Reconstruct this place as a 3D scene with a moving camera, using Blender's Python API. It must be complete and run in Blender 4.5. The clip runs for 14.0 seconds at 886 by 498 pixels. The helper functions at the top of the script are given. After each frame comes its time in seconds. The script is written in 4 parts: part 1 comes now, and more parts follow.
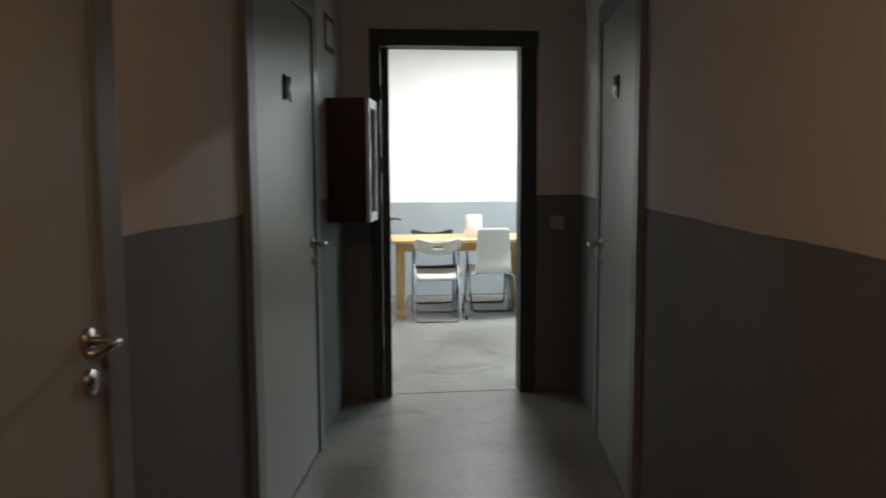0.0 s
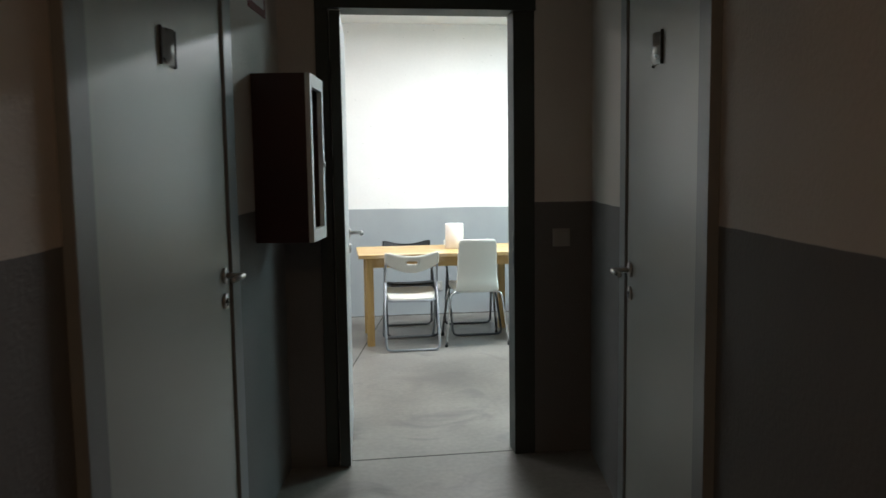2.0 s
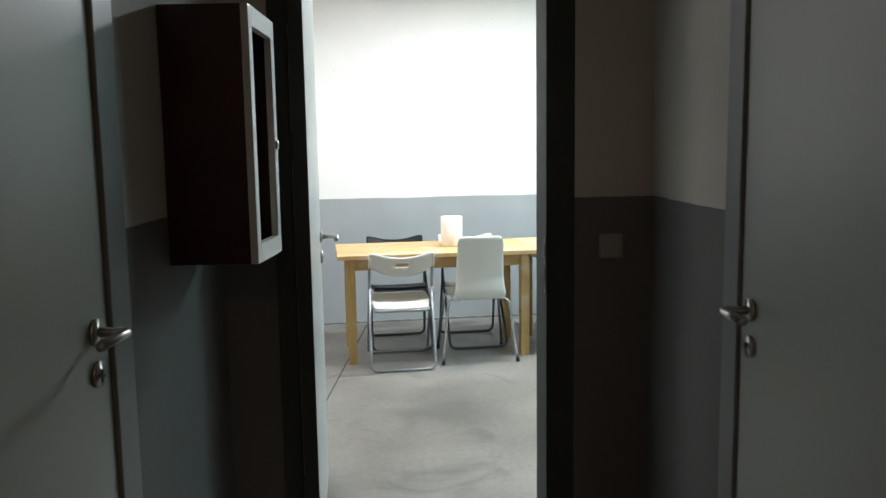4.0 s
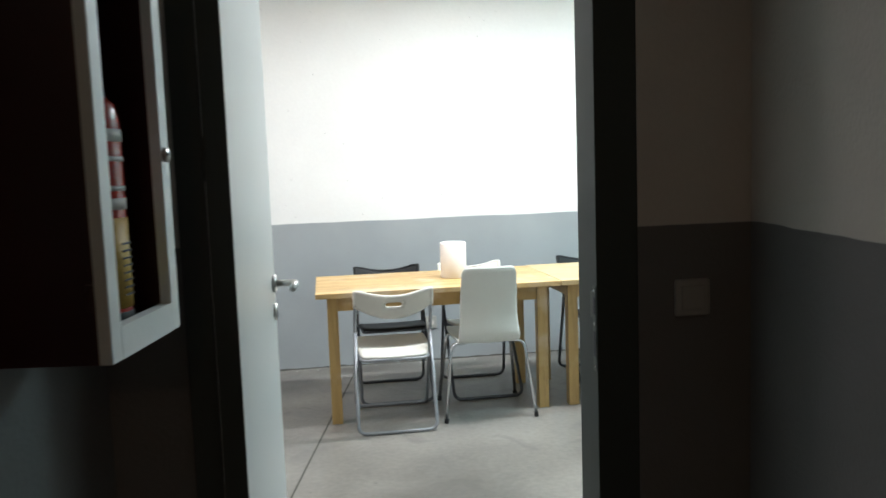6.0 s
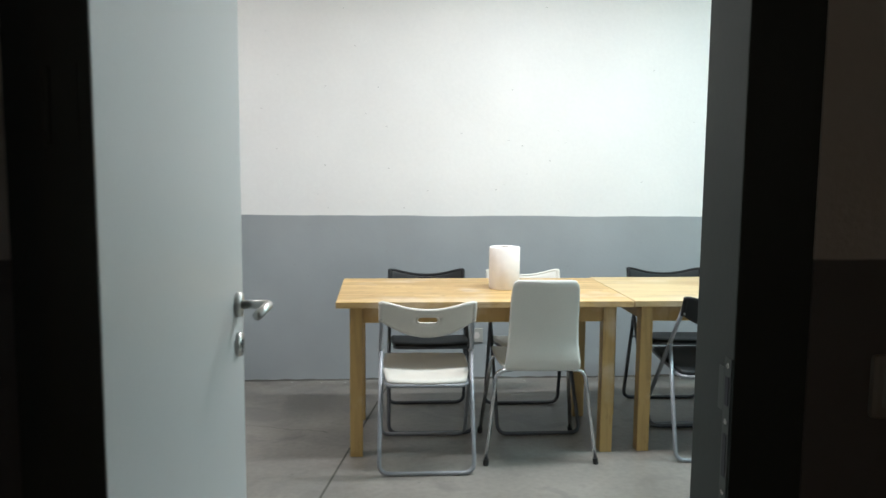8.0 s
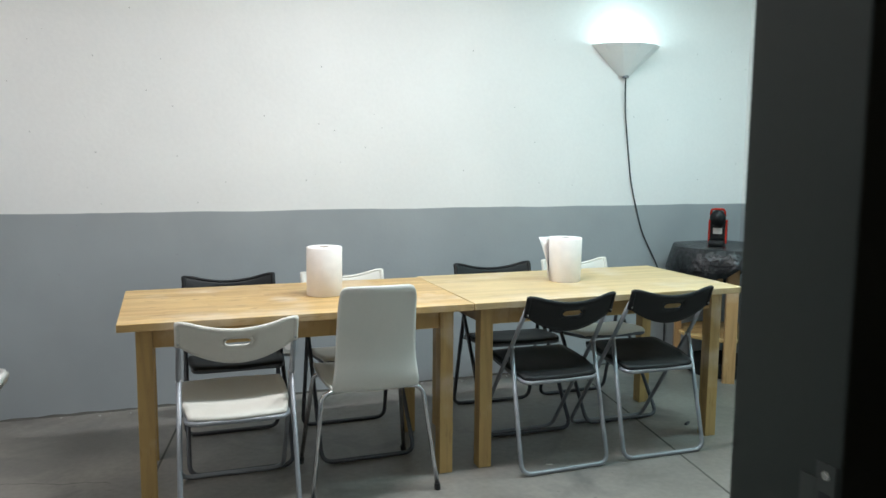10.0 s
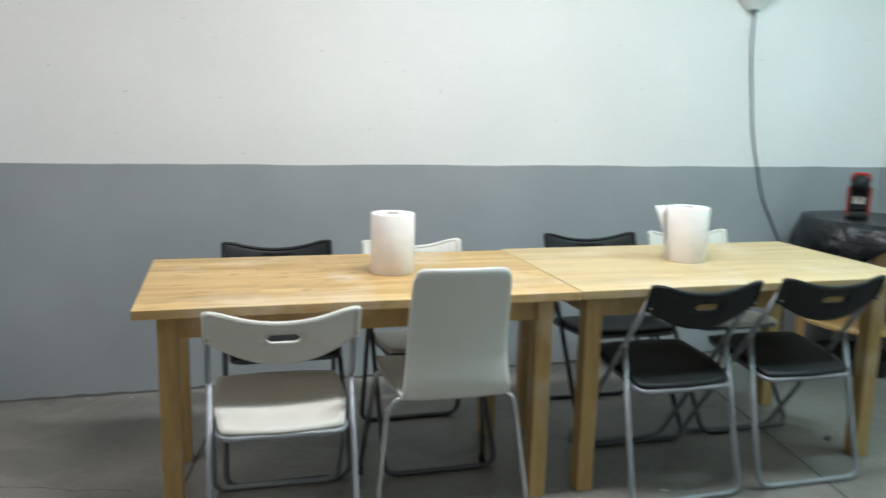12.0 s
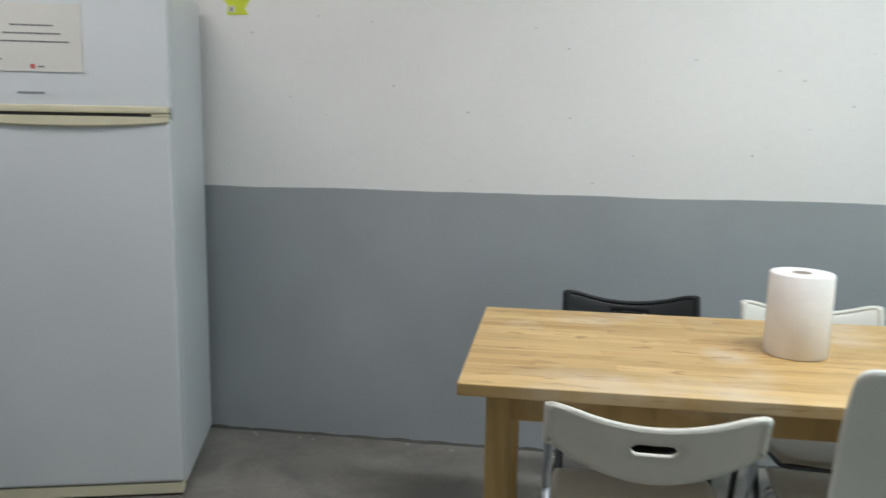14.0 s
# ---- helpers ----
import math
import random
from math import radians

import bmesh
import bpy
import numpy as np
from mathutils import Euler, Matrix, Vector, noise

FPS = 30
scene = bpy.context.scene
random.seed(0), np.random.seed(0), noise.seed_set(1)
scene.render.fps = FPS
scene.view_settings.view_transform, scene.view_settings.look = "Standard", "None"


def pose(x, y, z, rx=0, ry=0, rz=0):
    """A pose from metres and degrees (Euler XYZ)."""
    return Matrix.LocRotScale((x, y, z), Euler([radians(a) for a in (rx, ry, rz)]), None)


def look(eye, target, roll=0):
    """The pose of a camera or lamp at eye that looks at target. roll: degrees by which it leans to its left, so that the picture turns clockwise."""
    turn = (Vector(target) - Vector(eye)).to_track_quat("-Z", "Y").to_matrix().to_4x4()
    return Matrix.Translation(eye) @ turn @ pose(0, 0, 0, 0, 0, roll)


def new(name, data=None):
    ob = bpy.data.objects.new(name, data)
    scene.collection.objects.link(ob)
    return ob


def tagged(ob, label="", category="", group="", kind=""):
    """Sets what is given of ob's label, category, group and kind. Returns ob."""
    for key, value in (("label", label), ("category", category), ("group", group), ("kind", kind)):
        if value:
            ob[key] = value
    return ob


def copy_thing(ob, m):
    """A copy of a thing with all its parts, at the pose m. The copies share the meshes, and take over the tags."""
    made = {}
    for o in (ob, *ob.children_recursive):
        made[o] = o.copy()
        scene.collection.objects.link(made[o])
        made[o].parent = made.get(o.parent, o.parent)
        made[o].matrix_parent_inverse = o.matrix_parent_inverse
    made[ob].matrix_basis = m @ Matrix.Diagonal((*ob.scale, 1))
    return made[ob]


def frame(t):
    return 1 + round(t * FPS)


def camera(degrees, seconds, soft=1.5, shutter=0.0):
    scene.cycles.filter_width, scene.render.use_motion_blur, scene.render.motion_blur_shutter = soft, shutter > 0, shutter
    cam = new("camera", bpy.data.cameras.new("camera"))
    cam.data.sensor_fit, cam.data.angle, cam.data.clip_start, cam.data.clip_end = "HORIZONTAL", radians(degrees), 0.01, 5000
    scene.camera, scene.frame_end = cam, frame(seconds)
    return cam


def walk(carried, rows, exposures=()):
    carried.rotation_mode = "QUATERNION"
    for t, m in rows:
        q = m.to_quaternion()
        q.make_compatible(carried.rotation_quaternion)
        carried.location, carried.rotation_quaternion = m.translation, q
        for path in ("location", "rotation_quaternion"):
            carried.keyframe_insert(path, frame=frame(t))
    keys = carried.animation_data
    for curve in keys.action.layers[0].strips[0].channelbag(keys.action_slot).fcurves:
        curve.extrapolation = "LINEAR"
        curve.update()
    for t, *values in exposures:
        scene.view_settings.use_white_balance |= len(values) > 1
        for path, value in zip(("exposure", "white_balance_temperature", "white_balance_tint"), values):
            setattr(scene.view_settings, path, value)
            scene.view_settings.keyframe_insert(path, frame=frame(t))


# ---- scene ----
cam = camera(59.5, 14.0, shutter=0.5)
PATH = [
    (0, (0.026, 0.161, 1.379), (0.245, 2.139, 1.182), -0.3),
    (0.5, (0.046, 0.404, 1.366), (0.414, 2.357, 1.142), 0.6),
    (1, (0.143, 0.699, 1.384), (0.425, 2.666, 1.16), 1.7),
    (1.5, (0.185, 0.939, 1.371), (0.384, 2.916, 1.147), 1.3),
    (2, (0.191, 1.235, 1.375), (0.459, 3.208, 1.183), -0.8),
    (2.5, (0.218, 1.491, 1.376), (0.557, 3.45, 1.16), -0.3),
    (5, (0.358, 2.709, 1.389), (0.592, 4.68, 1.15), -1.4),
    (5.5, (0.413, 2.892, 1.375), (0.61, 4.874, 1.196), -1.3),
    (6, (0.412, 3.156, 1.377), (0.713, 5.124, 1.18), -2.0),
    (6.5, (0.429, 3.35, 1.364), (0.792, 5.301, 1.113), -1.7),
    (7, (0.477, 3.577, 1.373), (0.735, 5.542, 1.104), 1.2),
    (7.5, (0.538, 3.758, 1.366), (0.655, 5.742, 1.148), 0.4),
    (8, (0.56, 3.874, 1.354), (0.714, 5.857, 1.144), 0.5),
    (8.5, (0.528, 4.085, 1.35), (0.9, 6.035, 1.108), -0.7),
    (9, (0.523, 4.188, 1.348), (1.06, 6.103, 1.134), -0.0),
    (11.5, (0.555, 4.899, 1.331), (1.283, 6.734, 1.012), 0.4),
    (12, (0.614, 5.092, 1.321), (1.148, 6.987, 0.964), 1.4),
    (12.5, (0.698, 5.273, 1.324), (0.936, 7.236, 1.022), 2.4),
    (13, (0.71, 5.392, 1.317), (0.841, 7.352, 0.941), 2.6),
    (13.5, (0.619, 5.576, 1.32), (0.548, 7.545, 0.978), 1.3),
    (14, (0.54, 5.696, 1.306), (0.266, 7.653, 0.993), 1.0),
]
walk(cam, [(t, look(eye, target, roll)) for t, eye, target, roll in PATH],
     [(0, 0.9), (0.5, 0.68), (1.0, 0.62), (2.5, 0.70), (5, 0.77), (6.0, 0.65), (6.5, 0.5), (7.5, 0.3), (9, 0.06), (11.5, -0.02), (13, -0.1), (14, -0.24)])

# ---- light ----
world = bpy.data.worlds.new("world")
scene.world = world
world.use_nodes = True
world.node_tree.nodes["Background"].inputs[0].default_value = (0.02, 0.02, 0.022, 1)
world.node_tree.nodes["Background"].inputs[1].default_value = 0.3


def area_lamp(name, m, sx, sy, watts, colour):
    data = bpy.data.lights.new(name, "AREA")
    data.shape, data.size, data.size_y, data.energy, data.color = "RECTANGLE", sx, sy, watts, colour
    ob = new(name, data)
    ob.matrix_world = m
    return ob


TUBES = [((-0.92, 7.15), 15, (1.04, 1.0, 1.03)), ((1.55, 7.15), 46, (0.955, 1.0, 1.06)), ((3.45, 7.0), 33, (0.62, 1.0, 1.08))]
for (lx, ly), watts, tint in TUBES:
    area_lamp("tube_light", pose(lx, ly, 2.705), 1.1, 0.16, watts, tint)
area_lamp("corridor_light", pose(0.0, 0.1, 2.60), 0.3, 0.3, 4.4, (1.0, 0.62, 0.35))
bulb = bpy.data.lights.new("sconce_bulb", "POINT")
bulb.energy, bulb.color, bulb.shadow_soft_size = 3.2, (0.66, 0.95, 1.0), 0.04
new("sconce_bulb", bulb).location = (3.28, 8.62, 2.03)


# ---- materials ----
def material(name, colour, rough=0.5, metal=0.0, spread=0.12, scale=6.0, fine=80.0, bump=0.1, depth=0.002, spec=0.5, object_space=False):
    """A base colour that wanders at two scales, uneven gloss and fine relief."""
    m = bpy.data.materials.new(name)
    m.use_nodes = True
    nt = m.node_tree
    b = nt.nodes["Principled BSDF"]
    co = nt.nodes.new("ShaderNodeTexCoord")
    geo = nt.nodes.new("ShaderNodeNewGeometry")
    src = co.outputs["Object"] if object_space else geo.outputs["Position"]
    n1, n2 = nt.nodes.new("ShaderNodeTexNoise"), nt.nodes.new("ShaderNodeTexNoise")
    n1.inputs["Scale"].default_value, n1.inputs["Detail"].default_value = scale, 5
    n2.inputs["Scale"].default_value, n2.inputs["Detail"].default_value = fine, 3
    for n in (n1, n2):
        nt.links.new(src, n.inputs["Vector"])
    add = nt.nodes.new("ShaderNodeMath")
    add.operation = "MULTIPLY_ADD"
    nt.links.new(n2.outputs["Fac"], add.inputs[0])
    add.inputs[1].default_value = 0.35
    nt.links.new(n1.outputs["Fac"], add.inputs[2])
    ramp = nt.nodes.new("ShaderNodeValToRGB")
    ramp.color_ramp.elements[0].position, ramp.color_ramp.elements[1].position = 0.42, 0.95
    ramp.color_ramp.elements[0].color = (*[c * (1 - spread) for c in colour], 1)
    ramp.color_ramp.elements[1].color = (*[min(1, c * (1 + spread)) for c in colour], 1)
    nt.links.new(add.outputs[0], ramp.inputs[0])
    nt.links.new(ramp.outputs[0], b.inputs["Base Color"])
    rr = nt.nodes.new("ShaderNodeMapRange")
    rr.inputs["To Min"].default_value, rr.inputs["To Max"].default_value = max(0.03, rough - 0.1), min(1, rough + 0.1)
    nt.links.new(n1.outputs["Fac"], rr.inputs["Value"])
    nt.links.new(rr.outputs[0], b.inputs["Roughness"])
    b.inputs["Metallic"].default_value = metal
    b.inputs["Specular IOR Level"].default_value = spec
    bp = nt.nodes.new("ShaderNodeBump")
    bp.inputs["Strength"].default_value, bp.inputs["Distance"].default_value = bump, depth
    nt.links.new(n2.outputs["Fac"], bp.inputs["Height"])
    nt.links.new(bp.outputs[0], b.inputs["Normal"])
    return m


def painted_wall(name, upper, lower, line, grain, relief, specks):
    """Plaster painted in two colours, with an uneven line between them, roller grain, dents and scuffs."""
    m = material(name, upper, 0.75, spread=0.05, scale=1.3, fine=grain, bump=relief, depth=0.006)
    nt = m.node_tree
    b = nt.nodes["Principled BSDF"]
    old = b.inputs["Base Color"].links[0].from_socket
    geo = nt.nodes.new("ShaderNodeNewGeometry")
    sep = nt.nodes.new("ShaderNodeSeparateXYZ")
    nt.links.new(geo.outputs["Position"], sep.inputs[0])
    wob = nt.nodes.new("ShaderNodeTexNoise")
    wob.inputs["Scale"].default_value, wob.inputs["Detail"].default_value = 2.2, 6
    nt.links.new(geo.outputs["Position"], wob.inputs["Vector"])
    wm = nt.nodes.new("ShaderNodeMath")
    wm.operation = "MULTIPLY_ADD"
    nt.links.new(wob.outputs["Fac"], wm.inputs[0])
    wm.inputs[1].default_value = 0.022
    nt.links.new(sep.outputs["Z"], wm.inputs[2])
    cut = nt.nodes.new("ShaderNodeMapRange")
    cut.inputs["From Min"].default_value, cut.inputs["From Max"].default_value = line + 0.009, line + 0.012
    nt.links.new(wm.outputs[0], cut.inputs["Value"])
    low = nt.nodes.new("ShaderNodeValToRGB")
    low.color_ramp.elements[0].position, low.color_ramp.elements[1].position = 0.3, 0.7
    low.color_ramp.elements[0].color = (*[c * 0.93 for c in lower], 1)
    low.color_ramp.elements[1].color = (*[c * 1.07 for c in lower], 1)
    nt.links.new(wob.outputs["Fac"], low.inputs[0])
    mix = nt.nodes.new("ShaderNodeMix")
    mix.data_type = "RGBA"
    nt.links.new(cut.outputs[0], mix.inputs["Factor"])
    nt.links.new(low.outputs[0], mix.inputs["A"])
    nt.links.new(old, mix.inputs["B"])
    # dents and specks of dirt
    vor = nt.nodes.new("ShaderNodeTexVoronoi")
    vor.inputs["Scale"].default_value = 11.0
    nt.links.new(geo.outputs["Position"], vor.inputs["Vector"])
    sp = nt.nodes.new("ShaderNodeMapRange")
    sp.inputs["From Min"].default_value, sp.inputs["From Max"].default_value = 0.025, 0.05
    sp.inputs["To Min"].default_value, sp.inputs["To Max"].default_value = specks, 0.0
    nt.links.new(vor.outputs["Distance"], sp.inputs["Value"])
    m2 = nt.nodes.new("ShaderNodeMix")
    m2.data_type = "RGBA"
    nt.links.new(sp.outputs[0], m2.inputs["Factor"])
    nt.links.new(mix.outputs["Result"], m2.inputs["A"])
    m2.inputs["B"].default_value = (0.25, 0.24, 0.23, 1)
    nt.links.new(m2.outputs["Result"], b.inputs["Base Color"])
    return m


def concrete(name):
    m = material(name, (0.236, 0.219, 0.195), 0.36, spread=0.36, scale=1.6, fine=35, bump=0.05, depth=0.002)
    nt = m.node_tree
    b = nt.nodes["Principled BSDF"]
    old = b.inputs["Base Color"].links[0].from_socket
    geo = nt.nodes.new("ShaderNodeNewGeometry")
    st = nt.nodes.new("ShaderNodeTexNoise")
    st.inputs["Scale"].default_value, st.inputs["Detail"].default_value, st.inputs["Distortion"].default_value = 2.6, 8, 1.2
    nt.links.new(geo.outputs["Position"], st.inputs["Vector"])
    mr = nt.nodes.new("ShaderNodeMapRange")
    mr.inputs["From Min"].default_value, mr.inputs["From Max"].default_value = 0.54, 0.72
    mr.inputs["To Max"].default_value = 0.7
    nt.links.new(st.outputs["Fac"], mr.inputs["Value"])
    mix = nt.nodes.new("ShaderNodeMix")
    mix.data_type = "RGBA"
    nt.links.new(mr.outputs[0], mix.inputs["Factor"])
    nt.links.new(old, mix.inputs["A"])
    mix.inputs["B"].default_value = (0.10, 0.096, 0.092, 1)
    last = mix.outputs["Result"]
    # old damp stains with ragged edges
    for cx, cy, rad in ((3.55, 7.48, 0.30), (0.16, 8.28, 0.34), (-0.45, 8.50, 0.25), (0.9, 6.35, 0.30)):
        off = nt.nodes.new("ShaderNodeVectorMath")
        off.operation = "DISTANCE"
        off.inputs[1].default_value = (cx, cy, 0)
        nt.links.new(geo.outputs["Position"], off.inputs[0])
        rag = nt.nodes.new("ShaderNodeMath")
        rag.operation = "MULTIPLY_ADD"
        rag.inputs[1].default_value = 0.9
        nt.links.new(st.outputs["Fac"], rag.inputs[0])
        nt.links.new(off.outputs["Value"], rag.inputs[2])
        fall = nt.nodes.new("ShaderNodeMapRange")
        fall.inputs["From Min"].default_value, fall.inputs["From Max"].default_value = rad + 0.22, rad + 0.52
        fall.inputs["To Min"].default_value, fall.inputs["To Max"].default_value = 0.55, 0.0
        nt.links.new(rag.outputs[0], fall.inputs["Value"])
        damp = nt.nodes.new("ShaderNodeMix")
        damp.data_type = "RGBA"
        nt.links.new(fall.outputs[0], damp.inputs["Factor"])
        nt.links.new(last, damp.inputs["A"])
        damp.inputs["B"].default_value = (0.085, 0.08, 0.074, 1)
        last = damp.outputs["Result"]
    # fine dark specks and pits
    pit = nt.nodes.new("ShaderNodeTexVoronoi")
    pit.inputs["Scale"].default_value = 7.0
    nt.links.new(geo.outputs["Position"], pit.inputs["Vector"])
    pr = nt.nodes.new("ShaderNodeMapRange")
    pr.inputs["From Min"].default_value, pr.inputs["From Max"].default_value = 0.02, 0.07
    pr.inputs["To Min"].default_value, pr.inputs["To Max"].default_value = 0.5, 0.0
    nt.links.new(pit.outputs["Distance"], pr.inputs["Value"])
    m4 = nt.nodes.new("ShaderNodeMix")
    m4.data_type = "RGBA"
    nt.links.new(pr.outputs[0], m4.inputs["Factor"])
    nt.links.new(last, m4.inputs["A"])
    m4.inputs["B"].default_value = (0.07, 0.066, 0.06, 1)
    nt.links.new(m4.outputs["Result"], b.inputs["Base Color"])
    return m


def stave_wood(name, light, dark, along="X", flecks=0.6):
    """Edge-glued staves of pale hardwood with grain and rubbed patches."""
    m = material(name, light, 0.42, spread=0.1, scale=3, fine=60, bump=0.06, object_space=True)
    nt = m.node_tree
    b = nt.nodes["Principled BSDF"]
    co = nt.nodes.new("ShaderNodeTexCoord")
    mp = nt.nodes.new("ShaderNodeMapping")
    if along == "Z":
        mp.inputs["Rotation"].default_value = (0, radians(90), 0)
    nt.links.new(co.outputs["Object"], mp.inputs["Vector"])
    br = nt.nodes.new("ShaderNodeTexBrick")
    br.inputs["Scale"].default_value = 1.0
    br.inputs["Brick Width"].default_value, br.inputs["Row Height"].default_value = 0.33, 0.04
    br.inputs["Mortar Size"].default_value = 0.0003
    br.inputs["Color1"].default_value, br.inputs["Color2"].default_value = (*light, 1), (*dark, 1)
    br.inputs["Mortar"].default_value = (*[c * 0.75 for c in dark], 1)
    nt.links.new(mp.outputs[0], br.inputs["Vector"])
    b2 = nt.nodes.new("ShaderNodeTexBrick")
    b2.offset, b2.squash = 0.37, 1.0
    b2.inputs["Scale"].default_value = 1.0
    b2.inputs["Brick Width"].default_value, b2.inputs["Row Height"].default_value = 0.57, 0.04
    b2.inputs["Mortar Size"].default_value = 0.0
    b2.inputs["Color1"].default_value, b2.inputs["Color2"].default_value = (*[c * 1.08 for c in light], 1), (*[c * 0.95 for c in dark], 1)
    nt.links.new(mp.outputs[0], b2.inputs["Vector"])
    patch = nt.nodes.new("ShaderNodeTexNoise")
    patch.inputs["Scale"].default_value, patch.inputs["Detail"].default_value = 5.0, 3
    nt.links.new(mp.outputs[0], patch.inputs["Vector"])
    both = nt.nodes.new("ShaderNodeMix")
    both.data_type = "RGBA"
    nt.links.new(patch.outputs["Fac"], both.inputs["Factor"])
    nt.links.new(br.outputs["Color"], both.inputs["A"])
    nt.links.new(b2.outputs["Color"], both.inputs["B"])
    m2 = nt.nodes.new("ShaderNodeMapping")
    m2.inputs["Scale"].default_value = (2.4, 26, 26)
    nt.links.new(mp.outputs[0], m2.inputs["Vector"])
    gr = nt.nodes.new("ShaderNodeTexNoise")
    gr.inputs["Scale"].default_value, gr.inputs["Detail"].default_value, gr.inputs["Distortion"].default_value = 1.0, 6, 0.6
    nt.links.new(m2.outputs[0], gr.inputs["Vector"])
    gm = nt.nodes.new("ShaderNodeMapRange")
    gm.inputs["From Min"].default_value, gm.inputs["From Max"].default_value = 0.48, 0.76
    gm.inputs["To Max"].default_value = 0.8
    nt.links.new(gr.outputs["Fac"], gm.inputs["Value"])
    mix = nt.nodes.new("ShaderNodeMix")
    mix.data_type = "RGBA"
    nt.links.new(gm.outputs[0], mix.inputs["Factor"])
    nt.links.new(both.outputs["Result"], mix.inputs["A"])
    mix.inputs["B"].default_value = (*[c * 0.72 for c in dark], 1)
    worn = nt.nodes.new("ShaderNodeTexNoise")
    worn.inputs["Scale"].default_value, worn.inputs["Detail"].default_value = 3.4, 7
    nt.links.new(co.outputs["Object"], worn.inputs["Vector"])
    wm = nt.nodes.new("ShaderNodeMapRange")
    wm.inputs["From Min"].default_value, wm.inputs["From Max"].default_value = 0.54, 0.70
    wm.inputs["To Max"].default_value = 0.7
    nt.links.new(worn.outputs["Fac"], wm.inputs["Value"])
    m3 = nt.nodes.new("ShaderNodeMix")
    m3.data_type = "RGBA"
    nt.links.new(wm.outputs[0], m3.inputs["Factor"])
    nt.links.new(mix.outputs["Result"], m3.inputs["A"])
    m3.inputs["B"].default_value = (0.68, 0.56, 0.42, 1)
    # dark flecks and short streaks along the grain
    m5 = nt.nodes.new("ShaderNodeMapping")
    m5.inputs["Scale"].default_value = (9, 44, 44)
    nt.links.new(mp.outputs[0], m5.inputs["Vector"])
    fl = nt.nodes.new("ShaderNodeTexNoise")
    fl.inputs["Scale"].default_value, fl.inputs["Detail"].default_value, fl.inputs["Distortion"].default_value = 1.0, 3, 0.9
    nt.links.new(m5.outputs[0], fl.inputs["Vector"])
    fm = nt.nodes.new("ShaderNodeMapRange")
    fm.inputs["From Min"].default_value, fm.inputs["From Max"].default_value = 0.60, 0.70
    fm.inputs["To Max"].default_value = flecks
    nt.links.new(fl.outputs["Fac"], fm.inputs["Value"])
    m6 = nt.nodes.new("ShaderNodeMix")
    m6.data_type = "RGBA"
    nt.links.new(fm.outputs[0], m6.inputs["Factor"])
    nt.links.new(m3.outputs["Result"], m6.inputs["A"])
    m6.inputs["B"].default_value = (dark[0] * 0.5, dark[1] * 0.36, dark[2] * 0.3, 1)
    nt.links.new(m6.outputs["Result"], b.inputs["Base Color"])
    return m


def clear(name):
    """Thin-walled clear glass: mostly see-through with a faint gloss."""
    m = bpy.data.materials.new(name)
    m.use_nodes = True
    nt = m.node_tree
    nt.nodes.remove(nt.nodes["Principled BSDF"])
    tr, gl, mix = nt.nodes.new("ShaderNodeBsdfTransparent"), nt.nodes.new("ShaderNodeBsdfGlossy"), nt.nodes.new("ShaderNodeMixShader")
    tr.inputs[0].default_value = (0.96, 0.975, 0.975, 1)
    gl.inputs["Roughness"].default_value = 0.05
    mix.inputs[0].default_value = 0.09
    nt.links.new(tr.outputs[0], mix.inputs[1])
    nt.links.new(gl.outputs[0], mix.inputs[2])
    nt.links.new(mix.outputs[0], nt.nodes["Material Output"].inputs["Surface"])
    return m


def glowing(name, colour, strength):
    m = bpy.data.materials.new(name)
    m.use_nodes = True
    b = m.node_tree.nodes["Principled BSDF"]
    b.inputs["Emission Color"].default_value = (*colour, 1)
    b.inputs["Emission Strength"].default_value = strength
    return m


M_CORR = painted_wall("corridor_plaster", (0.64, 0.585, 0.53), (0.165, 0.158, 0.155), 1.238, 85, 0.3, 0.12)
M_ROOM = painted_wall("room_plaster", (0.80, 0.79, 0.77), (0.328, 0.350, 0.358), 1.05, 45, 0.11, 0.7)
M_CEIL = material("ceiling_paint", (0.75, 0.74, 0.72), 0.85, spread=0.05)
M_FLOOR = concrete("polished_concrete")
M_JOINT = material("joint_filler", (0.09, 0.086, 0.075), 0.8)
M_DOOR = material("door_paint_grey", (0.41, 0.435, 0.405), 0.33, spread=0.05, scale=2, fine=140, bump=0.04)
M_LEAF = material("door_paint_pale", (0.56, 0.57, 0.56), 0.4, spread=0.04, scale=2, fine=140, bump=0.03)
M_FRAME = material("frame_paint_dark", (0.042, 0.052, 0.047), 0.6, spread=0.08, scale=5, fine=90)
M_FRAME2 = material("frame_paint_steel", (0.22, 0.235, 0.24), 0.36, spread=0.06, scale=5, fine=90)
M_STEEL = material("brushed_steel", (0.55, 0.54, 0.52), 0.3, metal=1.0, spread=0.08, scale=30, fine=200, object_space=True)
M_CHROME = material("chrome", (0.62, 0.63, 0.65), 0.16, metal=1.0, spread=0.05, scale=20, object_space=True)
M_TUBE = material("grey_lacquered_tube", (0.29, 0.305, 0.325), 0.42, metal=0.4, spread=0.1, scale=20, object_space=True)
M_DTUBE = material("dark_lacquered_tube", (0.10, 0.105, 0.115), 0.38, metal=0.6, spread=0.1, scale=20, object_space=True)
M_WHITE = material("cream_white_plastic", (0.72, 0.69, 0.62), 0.42, spread=0.06, scale=8, fine=120, bump=0.05, object_space=True)
